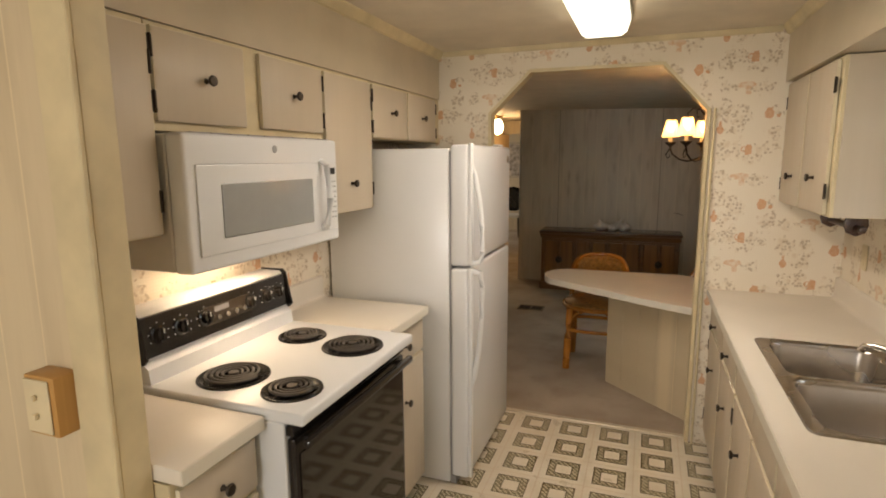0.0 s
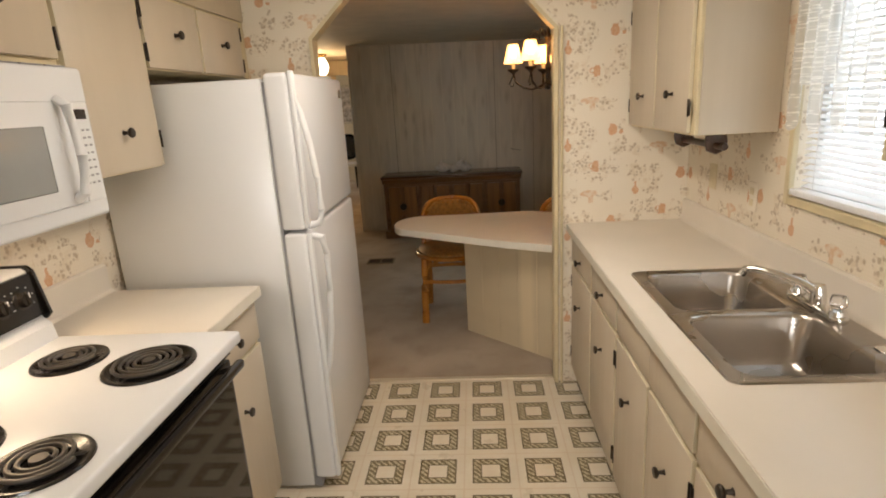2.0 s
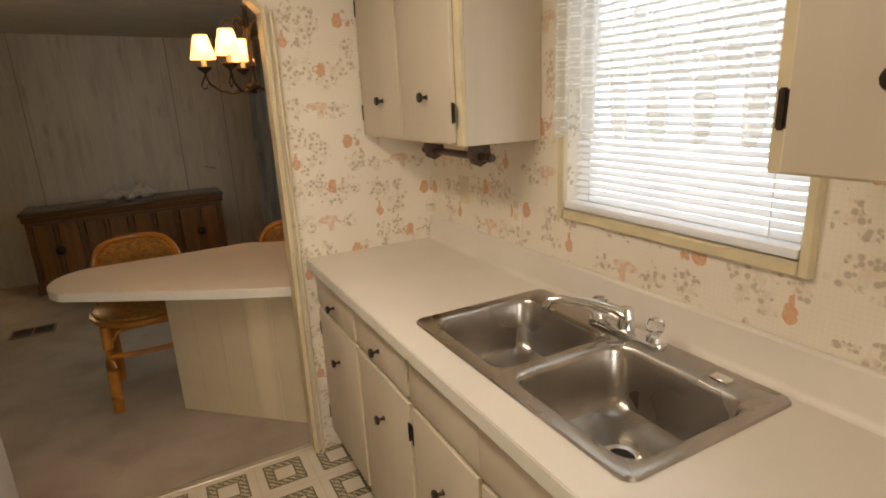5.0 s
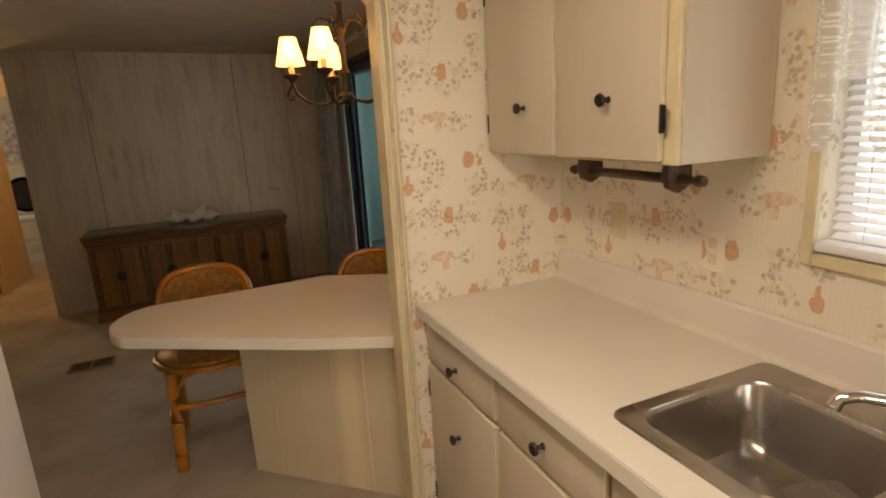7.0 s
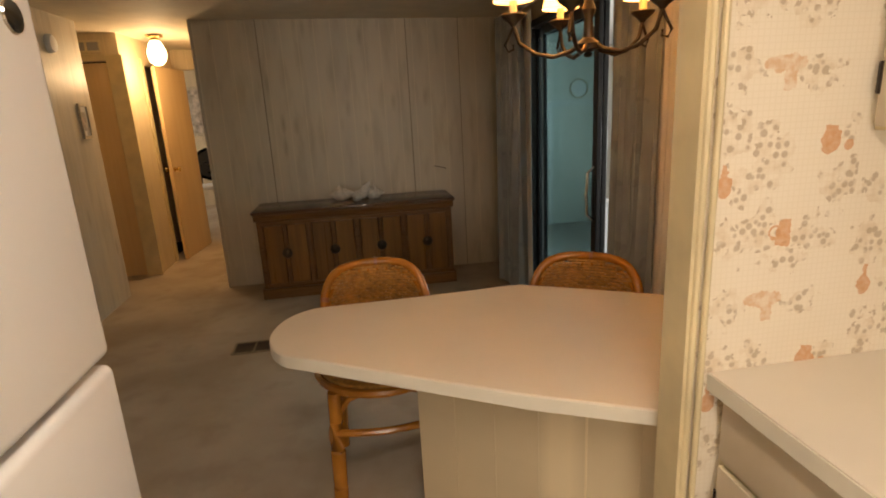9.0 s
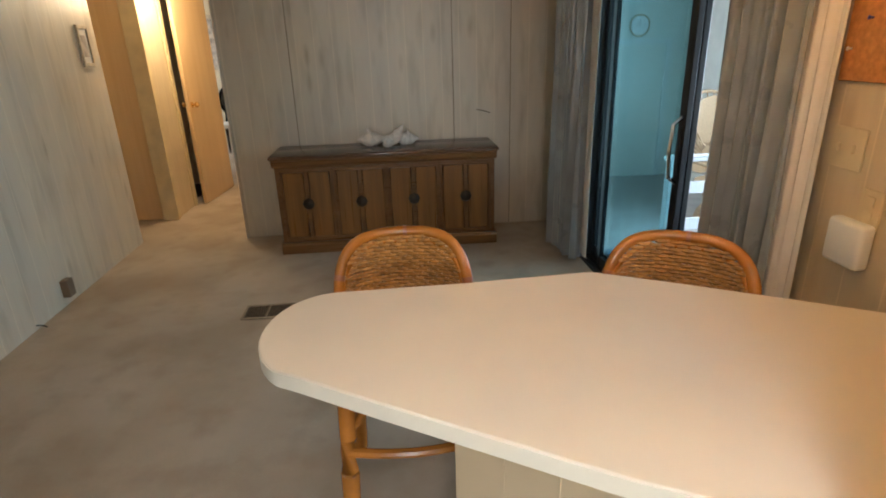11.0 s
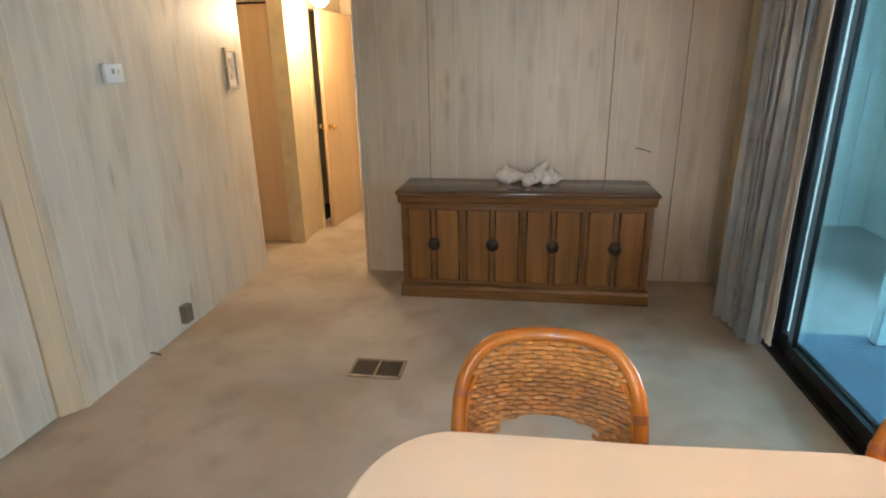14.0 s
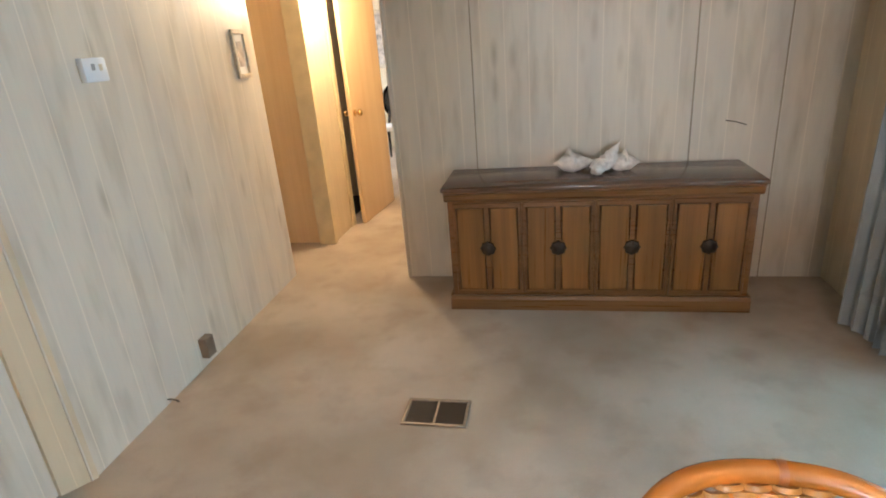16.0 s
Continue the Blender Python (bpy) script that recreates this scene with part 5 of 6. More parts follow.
def stool(at, rz):
    """A rattan barrel-back stool; it faces -y in its own space."""
    s = Thing("rattan_stool", at, "honey rattan stool with woven cane barrel back", "stool", "stools at the peninsula", rz)
    R = 0.235

    def rail(a):
        # a in degrees from the back's middle; height of the top rail
        k = min(1.0, abs(a) / 92.0)
        return 0.49 + 0.343 * (1 - k ** 3.2)

    def spot(a, z, off=0.0):
        # a place on the barrel's shell, which leans out towards its top
        lean = 0.04 * max(0.0, (z - 0.55) / 0.33) + off
        return Vector(((0.212 + lean) * math.sin(radians(a)), 0.128 + (0.115 + lean) * math.cos(radians(a)), z))

    b = bm_new()
    tube(b, [spot(-92 + 184 * k / 40, rail(-92 + 184 * k / 40)) for k in range(41)], 0.0185, 10)
    s.part("top_rail", b, RATTAN, local=True)
    b = bm_new()
    tube(b, [spot(-86 + 172 * k / 36, rail(-86 + 172 * k / 36) - 0.029, -0.013) for k in range(37)], 0.007, 8)
    s.part("inner_rail", b, RATTAN, local=True)
    binding = wood("dark_cane_binding", (0.2, 0.065, 0.012), (0.33, 0.12, 0.025), 2, 0.35)
    for a in (-68, 2, 70):
        b = bm_new()
        tube(b, [spot(a, rail(a)), spot(a + 3, rail(a + 3))], 0.0198, 10)
        s.part("cane_binding", b, binding, local=True)
    b = bm_new()
    z, row = 0.50, 0
    while z < 0.84:
        a = -90 + (row % 2) * 5.0
        while a < 84:
            am = a + 5.0
            gap = abs(am) < 40 and z < 0.628 - 0.02 * (abs(am) / 40) ** 2
            if z < rail(am) - 0.012 and z < rail(a) - 0.006 and z < rail(a + 10) - 0.006 and not gap:
                jit = random.uniform(-0.0016, 0.0016)
                tube(b, [spot(a + 10.0 * q, z + jit + random.uniform(-0.001, 0.001), -0.012 + o) for q, o in ((-0.02, 0.006), (0.2, -0.0035), (0.5, -0.0055), (0.8, -0.0035), (1.02, 0.006))], 0.0072, 5)
            a += 10.0
        z += 0.0122
        row += 1
    s.part("weave", b, WEAVE, local=True, kind="stuff", label="woven cane strands")
    b = bm_new()
    for k in range(-17, 18):
        a = k * 5.0
        top, low = rail(a) - 0.034, (0.634 if abs(a) < 38 else 0.5)
        if top > low:
            tube(b, [spot(a, z, -0.006) for z in (low, (low + top) / 2, top)], 0.0058, 5)
    tube(b, [spot(-40 + 80 * k / 12, 0.630 - 0.02 * ((-40 + 80 * k / 12) / 40) ** 2, -0.012) for k in range(13)], 0.007, 6)
    s.part("stake", b, WEAVE, local=True)
    b = bm_new()
    lathe(b, [(0.0, 0.48), (0.22, 0.48), (0.245, 0.492), (0.245, 0.51), (0.23, 0.522), (0.0, 0.53)], (0, 0, 0), 28)
    s.part("seat", b, WEAVE, local=True)
    b = bm_new()
    tube(b, [(0.252 * math.cos(2 * math.pi * k / 28), 0.252 * math.sin(2 * math.pi * k / 28), 0.485) for k in range(28)], 0.017, 8, True)
    s.part("seat_ring", b, RATTAN, local=True)
    for k in range(4):
        a = radians(45 + 90 * k)
        ca, sa = math.cos(a), math.sin(a)
        b = bm_new()
        tube(b, [(0.262 * ca, 0.262 * sa, 0.478), (0.266 * ca, 0.266 * sa, 0.36), (0.272 * ca, 0.272 * sa, 0.245), (0.273 * ca, 0.273 * sa, 0.235), (0.279 * ca, 0.279 * sa, 0.09), (0.28 * ca, 0.28 * sa, 0.08), (0.284 * ca, 0.284 * sa, 0.001)], [0.025, 0.0255, 0.0265, 0.0285, 0.0265, 0.0285, 0.027], 10)
        s.part("leg", b, RATTAN, local=True)
        b = bm_new()
        c2, s2 = math.cos(a + math.pi / 2), math.sin(a + math.pi / 2)
        p0, p1 = Vector((0.262 * ca, 0.262 * sa, 0.37)), Vector((0.262 * c2, 0.262 * s2, 0.37))
        mid = (p0 + p1) / 2 + Vector((0, 0, 0.095))
        tube(b, [p0, (p0 * 0.86 + p1 * 0.14) + Vector((0, 0, 0.07)), (p0 * 0.7 + p1 * 0.3) + Vector((0, 0, 0.09)), mid, (p1 * 0.7 + p0 * 0.3) + Vector((0, 0, 0.09)), (p1 * 0.86 + p0 * 0.14) + Vector((0, 0, 0.07)), p1], 0.0105, 8)
        s.part("brace", b, RATTAN, local=True)
        b = bm_new()
        zs = 0.21 if k % 2 else 0.31
        q0, q1 = Vector((0.272 * ca, 0.272 * sa, zs)), Vector((0.272 * c2, 0.272 * s2, zs))
        bow = (q0 + q1).normalized() * 0.05
        bow.z = 0
        tube(b, [q0 + (q1 - q0) * f + bow * math.sin(math.pi * f) for f in (0, 0.17, 0.33, 0.5, 0.67, 0.83, 1)], 0.0145, 8)
        s.part("stretcher", b, RATTAN, local=True)
    return s


st1 = stool((-0.062, 4.385, 0.004), 0)
copy_thing(st1.ob, pose(0.70, 4.20, 0.004, 0, 0, -30))

# sideboard
hb = Thing("sideboard", (-0.143, 7.0, 0.004), "walnut sideboard with four panelled doors and dark pulls", "sideboard")
HX0, HX1, HY0, HY1, HZ = -0.938, 0.652, 6.802, 7.247, 0.738
b = bm_new()
box(b, HX0, HX1, HY0, HY1, 0.09, 0.680, 0.003)
hb.part("body", b, WALNUT_D)
b = bm_new()
prism(b, [(HY0 - 0.02, 0.004), (HY0 - 0.02, 0.07), (HY0 - 0.008, 0.09), (HY1, 0.09), (HY1, 0.004)], "x", HX0 - 0.016, HX1 + 0.016)
hb.part("plinth", b, WALNUT_D, False)
b = bm_new()
prism(b, [(HY0 + 0.002, 0.655), (HY0 - 0.012, 0.67), (HY0 - 0.018, 0.70), (HY0 - 0.03, 0.71), (HY0 - 0.03, 0.716), (HY1, 0.716), (HY1, 0.655)], "x", HX0 - 0.016, HX1 + 0.016)
hb.part("cornice", b, WALNUT_D, False)
b = bm_new()
box(b, HX0 - 0.028, HX1 + 0.028, HY0 - 0.035, HY1, 0.7165, HZ, 0.006, 2)
hb.part("top", b, WALNUT_TOP)
wd = (HX1 - HX0 - 0.05) / 4
for k in range(4):
    x0 = HX0 + 0.025 + k * wd
    b = bm_new()
    box(b, x0 + 0.006, x0 + wd - 0.006, HY0 - 0.012, HY0 - 0.0005, 0.105, 0.647, 0.003)
    dr = hb.part("door", b, WALNUT_D)
    for j in range(2):
        b = bm_new()
        px0 = x0 + 0.026 + j * (wd / 2 - 0.008)
        px1 = px0 + wd / 2 - 0.044
        prism(b, [(px0, 0.135), (px1, 0.135), (px1, 0.62), (px0, 0.62)], "y", HY0 - 0.0155, HY0 - 0.0125)
        hb.part("panel", b, WALNUT, False, under=dr, label="warm brown recessed-look panel")
        b = bm_new()
        tube(b, [(px0, HY0 - 0.0145, 0.135), (px1, HY0 - 0.0145, 0.135), (px1, HY0 - 0.0145, 0.62), (px0, HY0 - 0.0145, 0.62)], 0.007, 6, True)
        hb.part("moulding", b, WALNUT_D, under=dr)
    b = bm_new()
    xc = x0 + wd / 2
    lathe(b, [(0.0, 0.0), (0.04, 0.0), (0.038, -0.005), (0.028, -0.007), (0.022, -0.012), (0.0, -0.015)], (xc, HY0 - 0.0155, 0.385), 20, "y")
    for k2 in range(8):
        a = 2 * math.pi * k2 / 8
        lathe(b, [(0.0, 0.0), (0.009, -0.001), (0.006, -0.007), (0.0, -0.008)], (xc + 0.036 * math.cos(a), HY0 - 0.0155, 0.385 + 0.036 * math.sin(a)), 8, "y")
    hb.part("pull", b, BRONZE, under=dr, label="dark antique rosette pull")

# conch shells on the sideboard


def conch(at, rz, size, tip):
    c = Thing("conch_shell", at, "chalky white conch shell on the sideboard", "seashell", "shells on the sideboard", rz)
    b = bm_new()
    prof, n = [], 26
    for k in range(n + 1):
        t = k / n
        prof.append((max(0.0, size * (0.18 * math.sin(math.pi * t ** 0.7) ** 2.3) * (1 + 0.06 * math.sin(t * 40))), size * (t - 0.5)))
    prof[0], prof[-1] = (0.0, prof[0][1]), (0.0, prof[-1][1])
    lathe(b, prof, (0, 0, 0), 26, "x")
    for v in b.verts:
        rr = math.hypot(v.co.y, v.co.z)
        a = math.atan2(v.co.z, v.co.y)
        bulge = 1 + 0.16 * math.cos(a * 5 + v.co.x / size * 22) * (rr / (size * 0.215)) ** 2
        v.co.y *= bulge
        v.co.z *= bulge
        v.co += Vector((0, 0, 0.012 * size * noise.noise(v.co * 40)))
        v.co.z = max(v.co.z, -size * 0.16)
    b.transform(Matrix.Translation((0, 0, size * 0.16)) @ Matrix.Rotation(radians(tip), 4, "Y"))
    c.part("whorl", b, SHELL, local=True)
    b = bm_new()
    for k in range(6):
        a = radians(20 + 28 * k)
        lathe(b, [(0.0, 0.0), (size * 0.06, 0.0), (0.0, size * 0.12)], (size * (-0.22 + 0.02 * k), size * 0.17 * math.cos(a), size * (0.16 + 0.17 * math.sin(a))), 8)
    b.transform(Matrix.Rotation(radians(tip), 4, "Y"))
    c.part("spike", b, SHELL, local=True)


conch((-0.215, 7.10, HZ), 6, 0.30, 0)
conch((-0.01, 7.09, HZ), 172, 0.27, 0)
conch((-0.115, 7.02, HZ), 80, 0.20, 0)
conch((-0.04, 7.07, HZ + 0.05), 35, 0.24, -50)

# floor register
vt = Thing("floor_vent", (-0.864, 5.82, 0.004), "brown metal floor register set in the carpet", "floor vent")
VENT = plain("brown_register", (0.25, 0.19, 0.13), 0.45, 0.4, vary=0.3, scale=30)
b = bm_new()
X0, X1, Y0, Y1 = -1.004, -0.724, 5.730, 5.910
box(b, X0, X1, Y0, Y0 + 0.016, 0.004, 0.014, 0.003)
box(b, X0, X1, Y1 - 0.016, Y1, 0.004, 0.014, 0.003)
box(b, X0, X0 + 0.016, Y0 + 0.016, Y1 - 0.016, 0.004, 0.014, 0.003)
box(b, X1 - 0.016, X1, Y0 + 0.016, Y1 - 0.016, 0.004, 0.014, 0.003)
box(b, -0.869, -0.859, Y0 + 0.016, Y1 - 0.016, 0.004, 0.014)
vt.part("rim", b, VENT)
# black sheet under the fins, painting in the duct's shade
b = bm_new()
box(b, X0 + 0.016, X1 - 0.016, Y0 + 0.016, Y1 - 0.016, 0.0042, 0.006)
vt.part("painted_void", b, DARK, False)
b = bm_new()
box(b, -0.0015, 0.0015, -0.072, 0.072, 0.0062, 0.0115)
fin = data_of("fin", b, plain("dark_register_fin", (0.07, 0.045, 0.03), 0.5, 0.3))
for k in range(30):
    if k not in (14, 15):
        piece(vt.ob, "fin", fin, (-0.121 + k * 0.00835, 0.0, -0.004))


# chandelier
ch = Thing("chandelier", (0.595, 3.90, 2.2), "bronze five-arm chandelier with lit cream shades", "chandelier")
CX, CY = 0.595, 3.90
b = bm_new()
lathe(b, [(0.0, 1.592), (0.010, 1.595), (0.014, 1.601), (0.01, 1.608), (0.03, 1.615), (0.034, 1.63), (0.016, 1.645), (0.012, 1.70), (0.02, 1.72), (0.012, 1.74), (0.01, 1.86), (0.022, 1.885), (0.012, 1.91), (0.01, 1.97), (0.018, 1.985), (0.0, 1.99)], (CX, CY, 0), 16)
ch.part("column", b, BRONZE)
b = bm_new()
ztop = 2.22 - 0.022 * CX
lathe(b, [(0.0, ztop - 0.03), (0.03, ztop - 0.03), (0.055, ztop - 0.012), (0.06, ztop - 0.001), (0.0, ztop - 0.001)], (CX, CY, 0), 20)
ch.part("canopy", b, BRONZE)
for k in range(7):
    b = bm_new()
    z = 2.0 + k * 0.026
    t = (k % 2) * math.pi / 2
    tube(b, [(CX + 0.009 * math.cos(a) * math.cos(t), CY + 0.009 * math.cos(a) * math.sin(t), z + 0.017 * math.sin(a)) for a in [2 * math.pi * q / 10 for q in range(10)]], 0.0022, 5, True)
    ch.part("chain_link", b, BRONZE)
for k in range(5):
    a = radians(163 + 72 * k)
    ca, sa = math.cos(a), math.sin(a)

    def at(r, z):
        return (CX + r * ca, CY + r * sa, z)

    b = bm_new()
    tube(b, [at(0.02, 1.63), at(0.05, 1.612), at(0.10, 1.60), at(0.15, 1.612), at(0.195, 1.645), at(0.21, 1.69)], [0.0075, 0.0065, 0.006, 0.006, 0.006, 0.006], 8)
    tube(b, [at(0.21, 1.69), at(0.222, 1.665), at(0.236, 1.64), at(0.226, 1.622), at(0.21, 1.628), at(0.212, 1.642)], 0.004, 6)
    tube(b, [at(0.012, 1.88), at(0.04, 1.92), at(0.085, 1.93), at(0.115, 1.90), at(0.105, 1.865), at(0.085, 1.872)], 0.004, 6)
    ch.part("arm", b, BRONZE)
    b = bm_new()
    lathe(b, [(0.006, 1.69), (0.014, 1.70), (0.03, 1.712), (0.036, 1.72), (0.034, 1.723), (0.012, 1.72), (0.0, 1.72)], (CX + 0.21 * ca, CY + 0.21 * sa, 0), 16)
    ch.part("cup", b, BRONZE)
    b = bm_new()
    lathe(b, [(0.011, 1.72), (0.011, 1.79), (0.0, 1.792)], (CX + 0.21 * ca, CY + 0.21 * sa, 0), 10)
    ch.part("candle", b, IVORY)
    b = bm_new()
    lathe(b, [(0.0, 1.79), (0.012, 1.8), (0.017, 1.82), (0.01, 1.845), (0.0, 1.855)], (CX + 0.21 * ca, CY + 0.21 * sa, 0), 10)
    ch.part("bulb", b, BULB)
    b = bm_new()
    lathe(b, [(0.057, 1.757), (0.031, 1.862), (0.0295, 1.862), (0.0555, 1.757), (0.057, 1.757)], (CX + 0.21 * ca, CY + 0.21 * sa, 0), 24)
    ch.part("shade", b, SHADE, label="lit pleated cream shade")


# curtains
def drape(name, pts, ztop, zbot, waves, depth, mat, label, flare=0.0):
    """A hanging cloth along a line on the plan, with round folds."""
    a, c = Vector(pts[0]), Vector(pts[1])
    d = c - a
    nrm = Vector((-d.y, d.x)).normalized()
    t = Thing(name, ((a.x + c.x) / 2, (a.y + c.y) / 2, zbot), label, "curtain", "curtains at the sliding door")
    b = bm_new()
    n, rows = waves * 12, 16
    grid = []
    for i in range(n + 1):
        s = i / n
        col = []
        for j in range(rows + 1):
            h = j / rows
            ph = s * waves * 2 * math.pi + 0.5 * math.sin(3.1 * h + 9 * s)
            amp = depth * (0.55 + 0.45 * h) * (0.8 + 0.4 * math.sin(5.3 * s + 1.0))
            p = a + d * (s + flare * (s - 0.5) * h) + nrm * (amp * math.sin(ph) + 0.25 * amp * math.sin(2.3 * ph + 2 * h))
            col.append(b.verts.new((p.x, p.y, ztop + (zbot - ztop) * h + (0.006 * math.sin(ph) if j == rows else 0))))
        grid.append(col)
    for i in range(n):
        for j in range(rows):
            b.faces.new((grid[i][j], grid[i + 1][j], grid[i + 1][j + 1], grid[i][j + 1]))
    bmesh.ops.recalc_face_normals(b, faces=b.faces[:])
    bmesh.ops.solidify(b, geom=b.faces[:], thickness=0.0025)
    t.part("cloth", b, mat)
    return t


drape("curtain", ((1.115, 6.24), (1.02, 6.62)), 2.09, 0.05, 6, 0.045, CURTAIN, "grey-blue satin curtain drawn open beside the sliding door", 0.1)
drape("curtain_lining", ((1.165, 6.18), (1.155, 6.45)), 2.08, 0.07, 3, 0.014, LINING, "white lining behind the grey curtain")
drape("curtain", ((1.135, 4.42), (1.12, 4.83)), 2.09, 0.05, 7, 0.046, CURTAIN, "grey-blue satin curtain drawn open by the switches", 0.12)
drape("curtain_lining", ((1.16, 4.335), (1.13, 4.45)), 2.08, 0.05, 3, 0.012, LINING, "white lining edge of the grey curtain")
rod = Thing("curtain_rod", (1.15, 5.5, 2.1), "white traverse curtain rod above the sliding door", "curtain rod")
b = bm_new()
box(b, 1.095, 1.125, 4.28, 6.80, 2.09, 2.115, 0.004)
for y in (4.3, 5.5, 6.78):
    box(b, 1.125, XD - 0.0005, y - 0.01, y + 0.01, 2.095, 2.11)
rod.part("rail", b, WHITE2)

# wall fittings on the right wall
sp = Thing("switch_plate", (XD, 4.29, 1.125), "ivory triple switch plate on tan panelling", "light switch")
b = bm_new()
box(b, XD - 0.007, XD - 0.0005, 4.232, 4.352, 1.068, 1.185, 0.003)
sp.part("plate", b, IVORY)
b = bm_new()
for y in (4.265, 4.318):
    box(b, XD - 0.018, XD - 0.007, y - 0.005, y + 0.005, 1.115, 1.14, 0.002)
sp.part("toggle", b, IVORY)
rc = Thing("outlet_plate", (XD, 4.175, 0.98), "ivory outlet plate on tan panelling", "outlet")
b = bm_new()
box(b, XD - 0.006, XD - 0.0005, 4.138, 4.212, 0.925, 1.035, 0.003)
rc.part("plate", b, IVORY)
b = bm_new()
for z in (0.962, 1.003):
    box(b, XD - 0.009, XD - 0.006, 4.16, 4.19, z - 0.014, z + 0.014, 0.001)
rc.part("socket", b, IVORY)
db = Thing("door_chime", (XD, 4.2, 0.88), "rounded white plastic box on the wall", "wall box")
b = bm_new()
box(b, XD - 0.045, XD - 0.0005, 4.135, 4.262, 0.815, 0.945, 0.014, 3)
db.part("cover", b, WHITE2)
cb = Thing("cork_board", (XD, 3.9, 1.7), "orange cork notice board with pins", "notice board")
b = bm_new()
box(b, XD - 0.012, XD - 0.0005, 3.5, 4.372, 1.305, 1.92, 0.002)
cb.part("board", b, CORK)
for y, z, m in ((4.295, 1.466, plain("blue_pin", (0.06, 0.05, 0.2), 0.3)), (4.345, 1.39, BLIND), (4.05, 1.64, BLIND)):
    b = bm_new()
    lathe(b, [(0.0, 0.0), (0.003, 0.0), (0.003, -0.008), (0.006, -0.012), (0.0, -0.016)], (XD - 0.012, y, z), 10, "x")
    cb.part("pin", b, m)

# left wall fittings: they follow its slight turn
WALLA = math.degrees(math.atan2(-2.172 + 2.125, 7.285 - 5.31))


def on_wall(y):
    return -2.125 - (y - 5.31) * (0.047 / 1.975)


def fitting(name, y, z, label, cat):
    return Thing(name, (on_wall(y) + 0.001, y, z), label, cat, rz=-WALLA)


t = fitting("thermostat", 5.90, 1.487, "white rectangular thermostat on the panelled wall", "thermostat")
b = bm_new()
box(b, 0, 0.028, -0.062, 0.062, -0.045, 0.045, 0.006, 2)
t.part("case", b, WHITE2, local=True)
b = bm_new()
box(b, 0.0275, 0.0285, -0.022, -0.002, -0.002, 0.022)
t.part("display", b, INK, False, local=True)
b = bm_new()
box(b, 0.0275, 0.0295, 0.018, 0.036, -0.004, 0.02, 0.001)
t.part("button", b, IVORY, local=True)
t = fitting("outlet_box", 6.125, 0.115, "small brown surface outlet box near the floor", "outlet")
b = bm_new()
box(b, 0, 0.045, -0.035, 0.035, -0.055, 0.055, 0.004)
t.part("box", b, plain("brown_plastic", (0.16, 0.12, 0.08), 0.4, vary=0.3), local=True)
t = fitting("cable_stub", 5.79, 0.02, "short dark cable end at the wall's foot", "cable")
b = bm_new()
tube(b, [(0.0, 0, 0.01), (0.02, 0.0, 0.012), (0.035, 0.006, 0.004), (0.05, 0.01, -0.008)], 0.004, 6)
t.part("wire", b, BRONZE, local=True)
t = fitting("smoke_alarm", 6.80, 2.05, "round white smoke alarm on the panelled wall", "smoke alarm")
b = bm_new()
lathe(b, [(0.0, 0.0), (0.065, 0.0), (0.065, 0.02), (0.055, 0.034), (0.02, 0.038), (0.0, 0.038)], (0, 0, 0), 24, "x")
t.part("case", b, WHITE2, local=True)
t = fitting("picture_frame", 7.09, 1.51, "small framed print in a pale gilt frame", "picture")
b = bm_new()
for y0, y1, z0, z1 in ((-0.075, 0.075, 0.11, 0.135), (-0.075, 0.075, -0.135, -0.11), (-0.075, -0.055, -0.11, 0.11), (0.055, 0.075, -0.11, 0.11)):
    box(b, 0, 0.018, y0, y1, z0, z1, 0.003)
t.part("frame", b, GILT, local=True)
b = bm_new()
box(b, 0.001, 0.006, -0.055, 0.055, -0.11, 0.11)
t.part("mat", b, LINING, False, local=True)
b = bm_new()
box(b, 0.006, 0.0075, -0.03, 0.03, -0.07, 0.07)
t.part("print", b, PRINT, False, local=True)
for z in (1.285, 1.555):
    t = Thing("octagonal_plaque", (-2.205, 5.165, z), "black octagonal framed oval picture", "picture", "dark plaques")
    b = bm_new()
    out = [(0.1 * math.cos(radians(22.5 + 45 * k)), 0.1 * math.sin(radians(22.5 + 45 * k))) for k in range(8)]
    prism(b, out, "x", 0.001, 0.02, 0.004)
    t.part("frame", b, BLACK, local=True)
    b = bm_new()
    lathe(b, [(0.0, 0.0215), (0.068, 0.0215), (0.075, 0.024), (0.08, 0.021)], (0, 0, 0), 24, "x")
    b.transform(Matrix.Diagonal((1, 1.0, 0.72, 1)))
    t.part("picture", b, LINING, local=True)
    b = bm_new()
    lathe(b, [(0.0, 0.0235), (0.04, 0.0235), (0.041, 0.0225)], (0, 0.0, -0.02), 20, "x")
    b.transform(Matrix.Diagonal((1, 1.2, 0.5, 1)))
    t.part("print", b, INK, False, local=True)
nail = Thing("wall_scratch", (0.64, 7.258, 0.94), "thin dark twig stuck on the panelling", "twig")
b = bm_new()
tube(b, [(0.588, 7.258, 0.957), (0.64, 7.252, 0.948), (0.697, 7.256, 0.928)], 0.003, 5)
nail.part("stem", b, BRONZE)

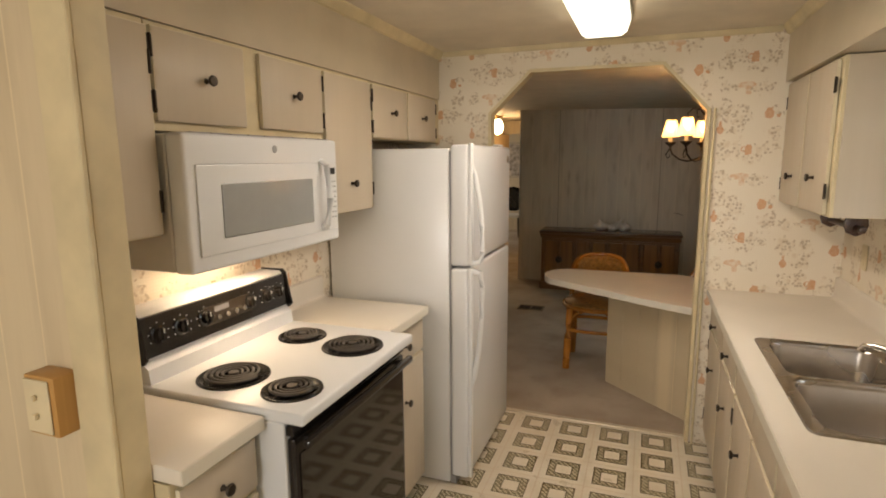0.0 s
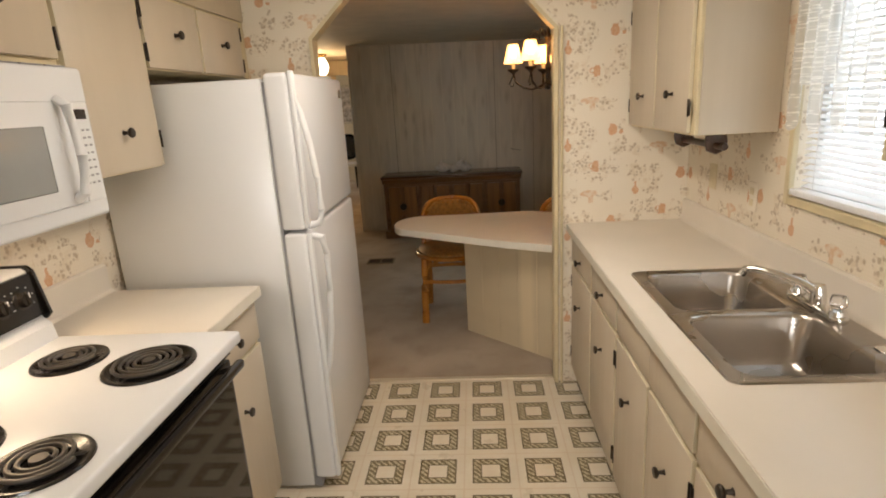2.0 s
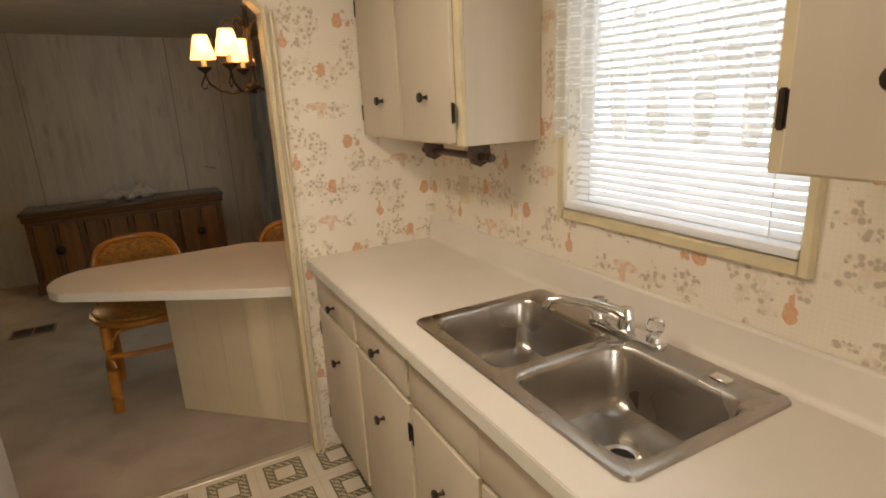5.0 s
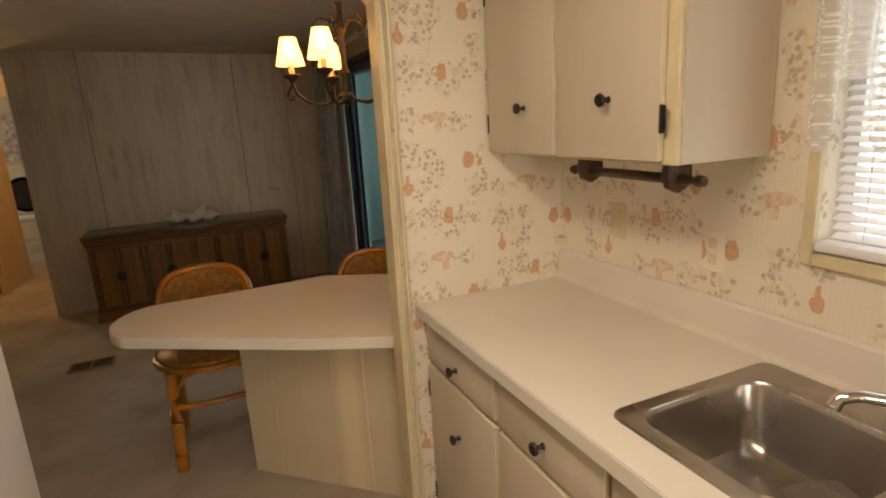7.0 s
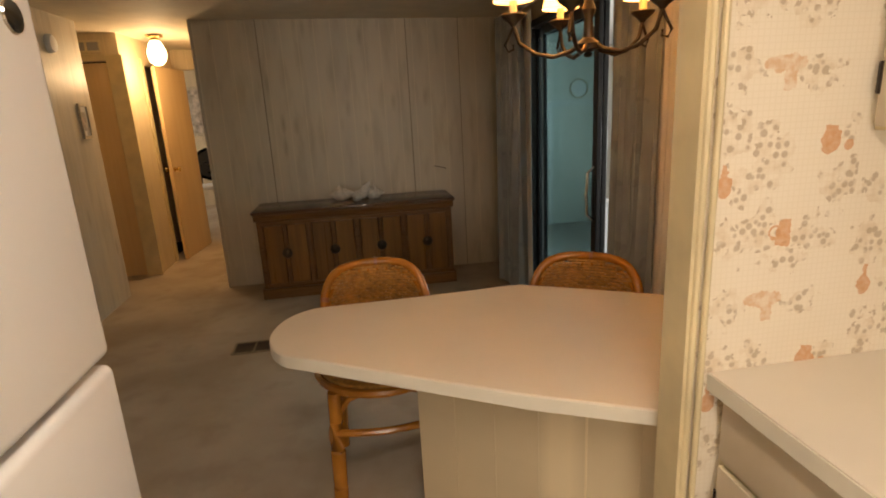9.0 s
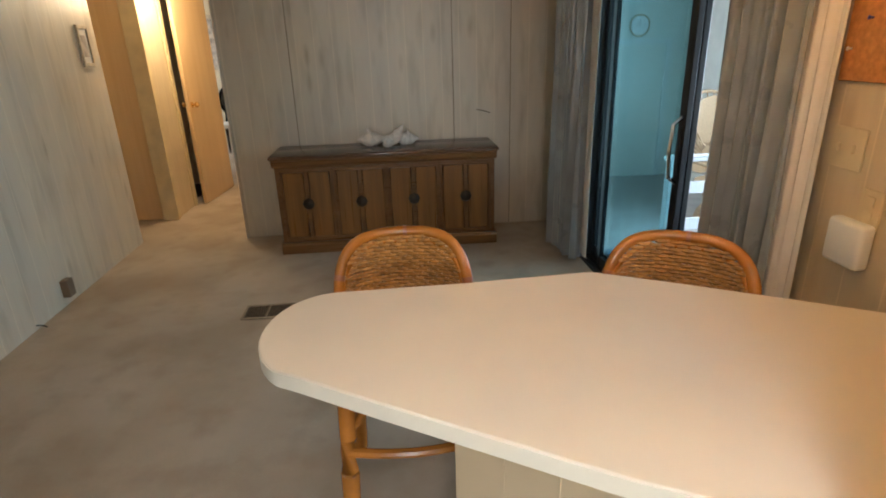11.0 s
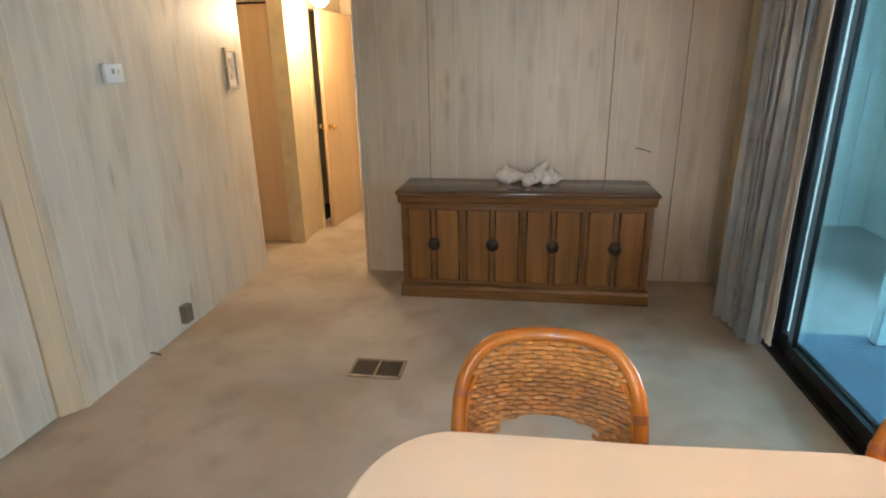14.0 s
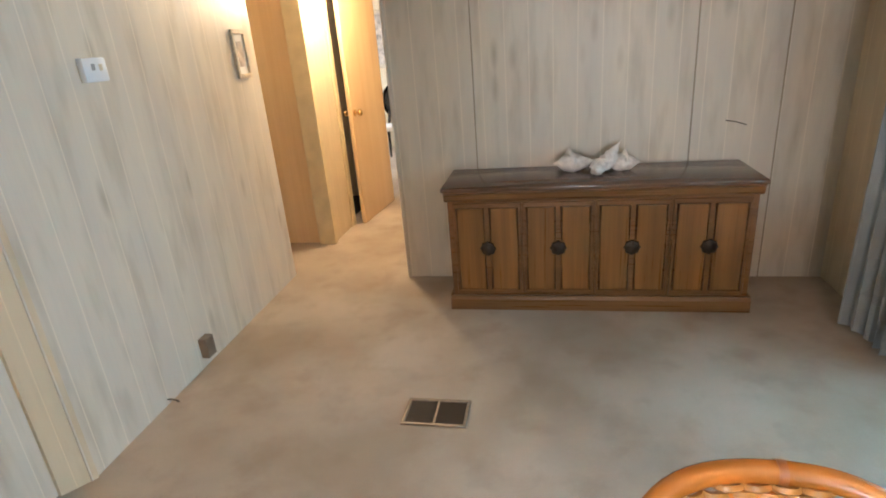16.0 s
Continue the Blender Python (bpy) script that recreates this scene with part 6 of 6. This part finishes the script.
# hall light, vent, far bedroom
hg = Thing("hall_light", (-1.85, 8.08, 2.25), "lit white glass globe ceiling light in the hall", "ceiling light")
b = bm_new()
lathe(b, [(0.0, 2.253), (0.075, 2.25), (0.07, 2.235), (0.035, 2.225), (0.035, 2.205), (0.0, 2.2)], (-1.85, 8.08, 0), 20)
hg.part("base", b, BRASS)
b = bm_new()
lathe(b, [(0.035, 2.205), (0.055, 2.18), (0.078, 2.12), (0.082, 2.075), (0.068, 2.025), (0.035, 1.993), (0.0, 1.985)], (-1.85, 8.08, 0), 24)
hg.part("globe", b, GLOBE, label="glowing white globe")
hv = Thing("hall_vent", (-2.38, 7.917, 2.14), "white louvred air vent above the hall door", "vent")
b = bm_new()
box(b, -2.5, -2.26, 7.905, 7.9185, 2.105, 2.205, 0.003)
hv.part("plate", b, IVORY)
b = bm_new()
for k in range(2):
    box(b, -2.485 + k * 0.115, -2.39 + k * 0.115, 7.902, 7.905, 2.12, 2.19)
hv.part("louvre", b, INK, False)
bp = Thing("bedroom_picture", (-2.55, 12.29, 1.55), "framed pale print in the far bedroom", "picture")
b = bm_new()
box(b, -3.0, -2.1, 12.27, 12.299, 1.2, 2.0, 0.008)
bp.part("frame", b, GILT)
b = bm_new()
box(b, -2.95, -2.15, 12.262, 12.27, 1.25, 1.95)
bp.part("print", b, PRINT, False)
bc = Thing("bedroom_chair", (-2.40, 11.3, 0.004), "black carved chair with a white seat in the far bedroom", "chair")
for x in (-2.6, -2.2):
    for y in (11.15, 11.5):
        b = bm_new()
        tube(b, [(x, y, 0.004), (x * 0.995 - 0.012, y, 0.2), (x, y, 0.42)], [0.015, 0.02, 0.025], 8)
        bc.part("leg", b, BLACK)
b = bm_new()
box(b, -2.63, -2.17, 11.11, 11.54, 0.42, 0.48, 0.02, 3)
bc.part("seat", b, LINING, label="white upholstered seat")
b = bm_new()
lathe(b, [(0.24, 0.0), (0.26, 0.015), (0.24, 0.03), (0.21, 0.03), (0.19, 0.015), (0.21, 0.0), (0.24, 0.0)], (-2.40, 11.5, 0.78), 28, "y")
tube(b, [(-2.58, 11.5, 0.46), (-2.56, 11.51, 0.66)], 0.02, 8)
tube(b, [(-2.22, 11.5, 0.46), (-2.24, 11.51, 0.66)], 0.02, 8)
bc.part("backrest", b, BLACK)

# ---- sunroom things ----
pd = Thing("door_sunroom", (3.6, 10.99, LOW), "white panel door in the sunroom's end wall", "door", kind="structure")
b = bm_new()
box(b, 3.06, 3.92, 10.965, 10.989, LOW + 0.002, LOW + 1.93, 0.004)
leaf = pd.part("leaf", b, WALLWHITE)
b = bm_new()
for x0, x1, z0, z1 in ((2.98, 3.06, 0.002, 2.0), (3.92, 4.0, 0.002, 2.0), (3.06, 3.92, 1.93, 2.0)):
    box(b, x0, x1, 10.95, 10.99, LOW + z0, LOW + z1, 0.004)
pd.part("casing", b, WHITE2)
wc = Thing("wall_clock", (3.5, 10.99, 1.63), "round pale wall clock above the sunroom door", "clock")
b = bm_new()
lathe(b, [(0.0, 0.0), (0.15, 0.0), (0.155, -0.02), (0.14, -0.03), (0.132, -0.018), (0.0, -0.016)], (3.5, 10.991, 1.63), 32, "y")
wc.part("case", b, GILT)
b = bm_new()
lathe(b, [(0.0, -0.0185), (0.128, -0.0185), (0.13, -0.0165)], (3.5, 10.991, 1.63), 32, "y")
wc.part("face", b, BLIND)
b = bm_new()
box(b, 3.497, 3.503, 10.968, 10.971, 1.62, 1.72)
box(b, 3.44, 3.50, 10.966, 10.969, 1.626, 1.633)
wc.part("clock_hand", b, BLACK, False)

pc = Thing("peacock_chair", (3.62, 8.6, LOW), "pale wicker peacock chair with a tall round back", "chair", rz=20)
b = bm_new()
lathe(b, [(0.3, 0.0), (0.27, 0.1), (0.2, 0.2), (0.24, 0.34), (0.33, 0.42), (0.33, 0.46), (0.0, 0.47)], (0, 0, 0), 24)
pc.part("seat_base", b, WICKER, local=True)
for rr in (0.47, 0.33, 0.19):
    b = bm_new()
    pts = []
    for k in range(33):
        a = radians(-40 + 260 * k / 32)
        pts.append((rr * math.cos(a), 0.28 + 0.12 * math.sin(a), 0.95 + rr * math.sin(a)))
    tube(b, pts, 0.018 if rr > 0.4 else 0.01, 8)
    pc.part("back_hoop", b, WICKER, local=True)
for k in range(19):
    a = radians(-30 + 240 * k / 18)
    b = bm_new()
    tube(b, [(0.1 * math.cos(a), 0.29, 0.72 + 0.1 * math.sin(a)), (0.46 * math.cos(a), 0.28 + 0.12 * math.sin(a), 0.95 + 0.46 * math.sin(a))], 0.008, 6)
    pc.part("back_spoke", b, WICKER, local=True)
b = bm_new()
lathe(b, [(0.0, 0.0), (0.44, 0.0), (0.44, 0.008), (0.0, 0.008)], (0, 0.30, 0.94), 32, "y")
pc.part("back_weave", b, WICKER, local=True)
for s in (-1, 1):
    b = bm_new()
    tube(b, [(s * 0.40, 0.25, 0.72), (s * 0.42, 0.0, 0.70), (s * 0.35, -0.2, 0.66), (s * 0.3, -0.24, 0.46)], 0.018, 8)
    pc.part("arm", b, WICKER, local=True)

wb = Thing("railing", (2.65, 6.47, -0.02), "low white painted wooden railing along the landing", "railing")
b = bm_new()
box(b, 1.80, 4.18, 6.42, 6.52, 0.635, 0.67, 0.006)
wb.part("top_rail", b, WHITE2)
for x in (1.85, 2.98, 4.1):
    b = bm_new()
    box(b, x - 0.035, x + 0.035, 6.435, 6.505, -0.018, 0.634, 0.004)
    wb.part("post", b, WHITE2)
b = bm_new()
for z in (0.13, 0.40):
    box(b, 1.886, 2.944, 6.458, 6.482, z, z + 0.085, 0.003)
    box(b, 3.016, 4.064, 6.458, 6.482, z, z + 0.085, 0.003)
wb.part("rail", b, WHITE2)
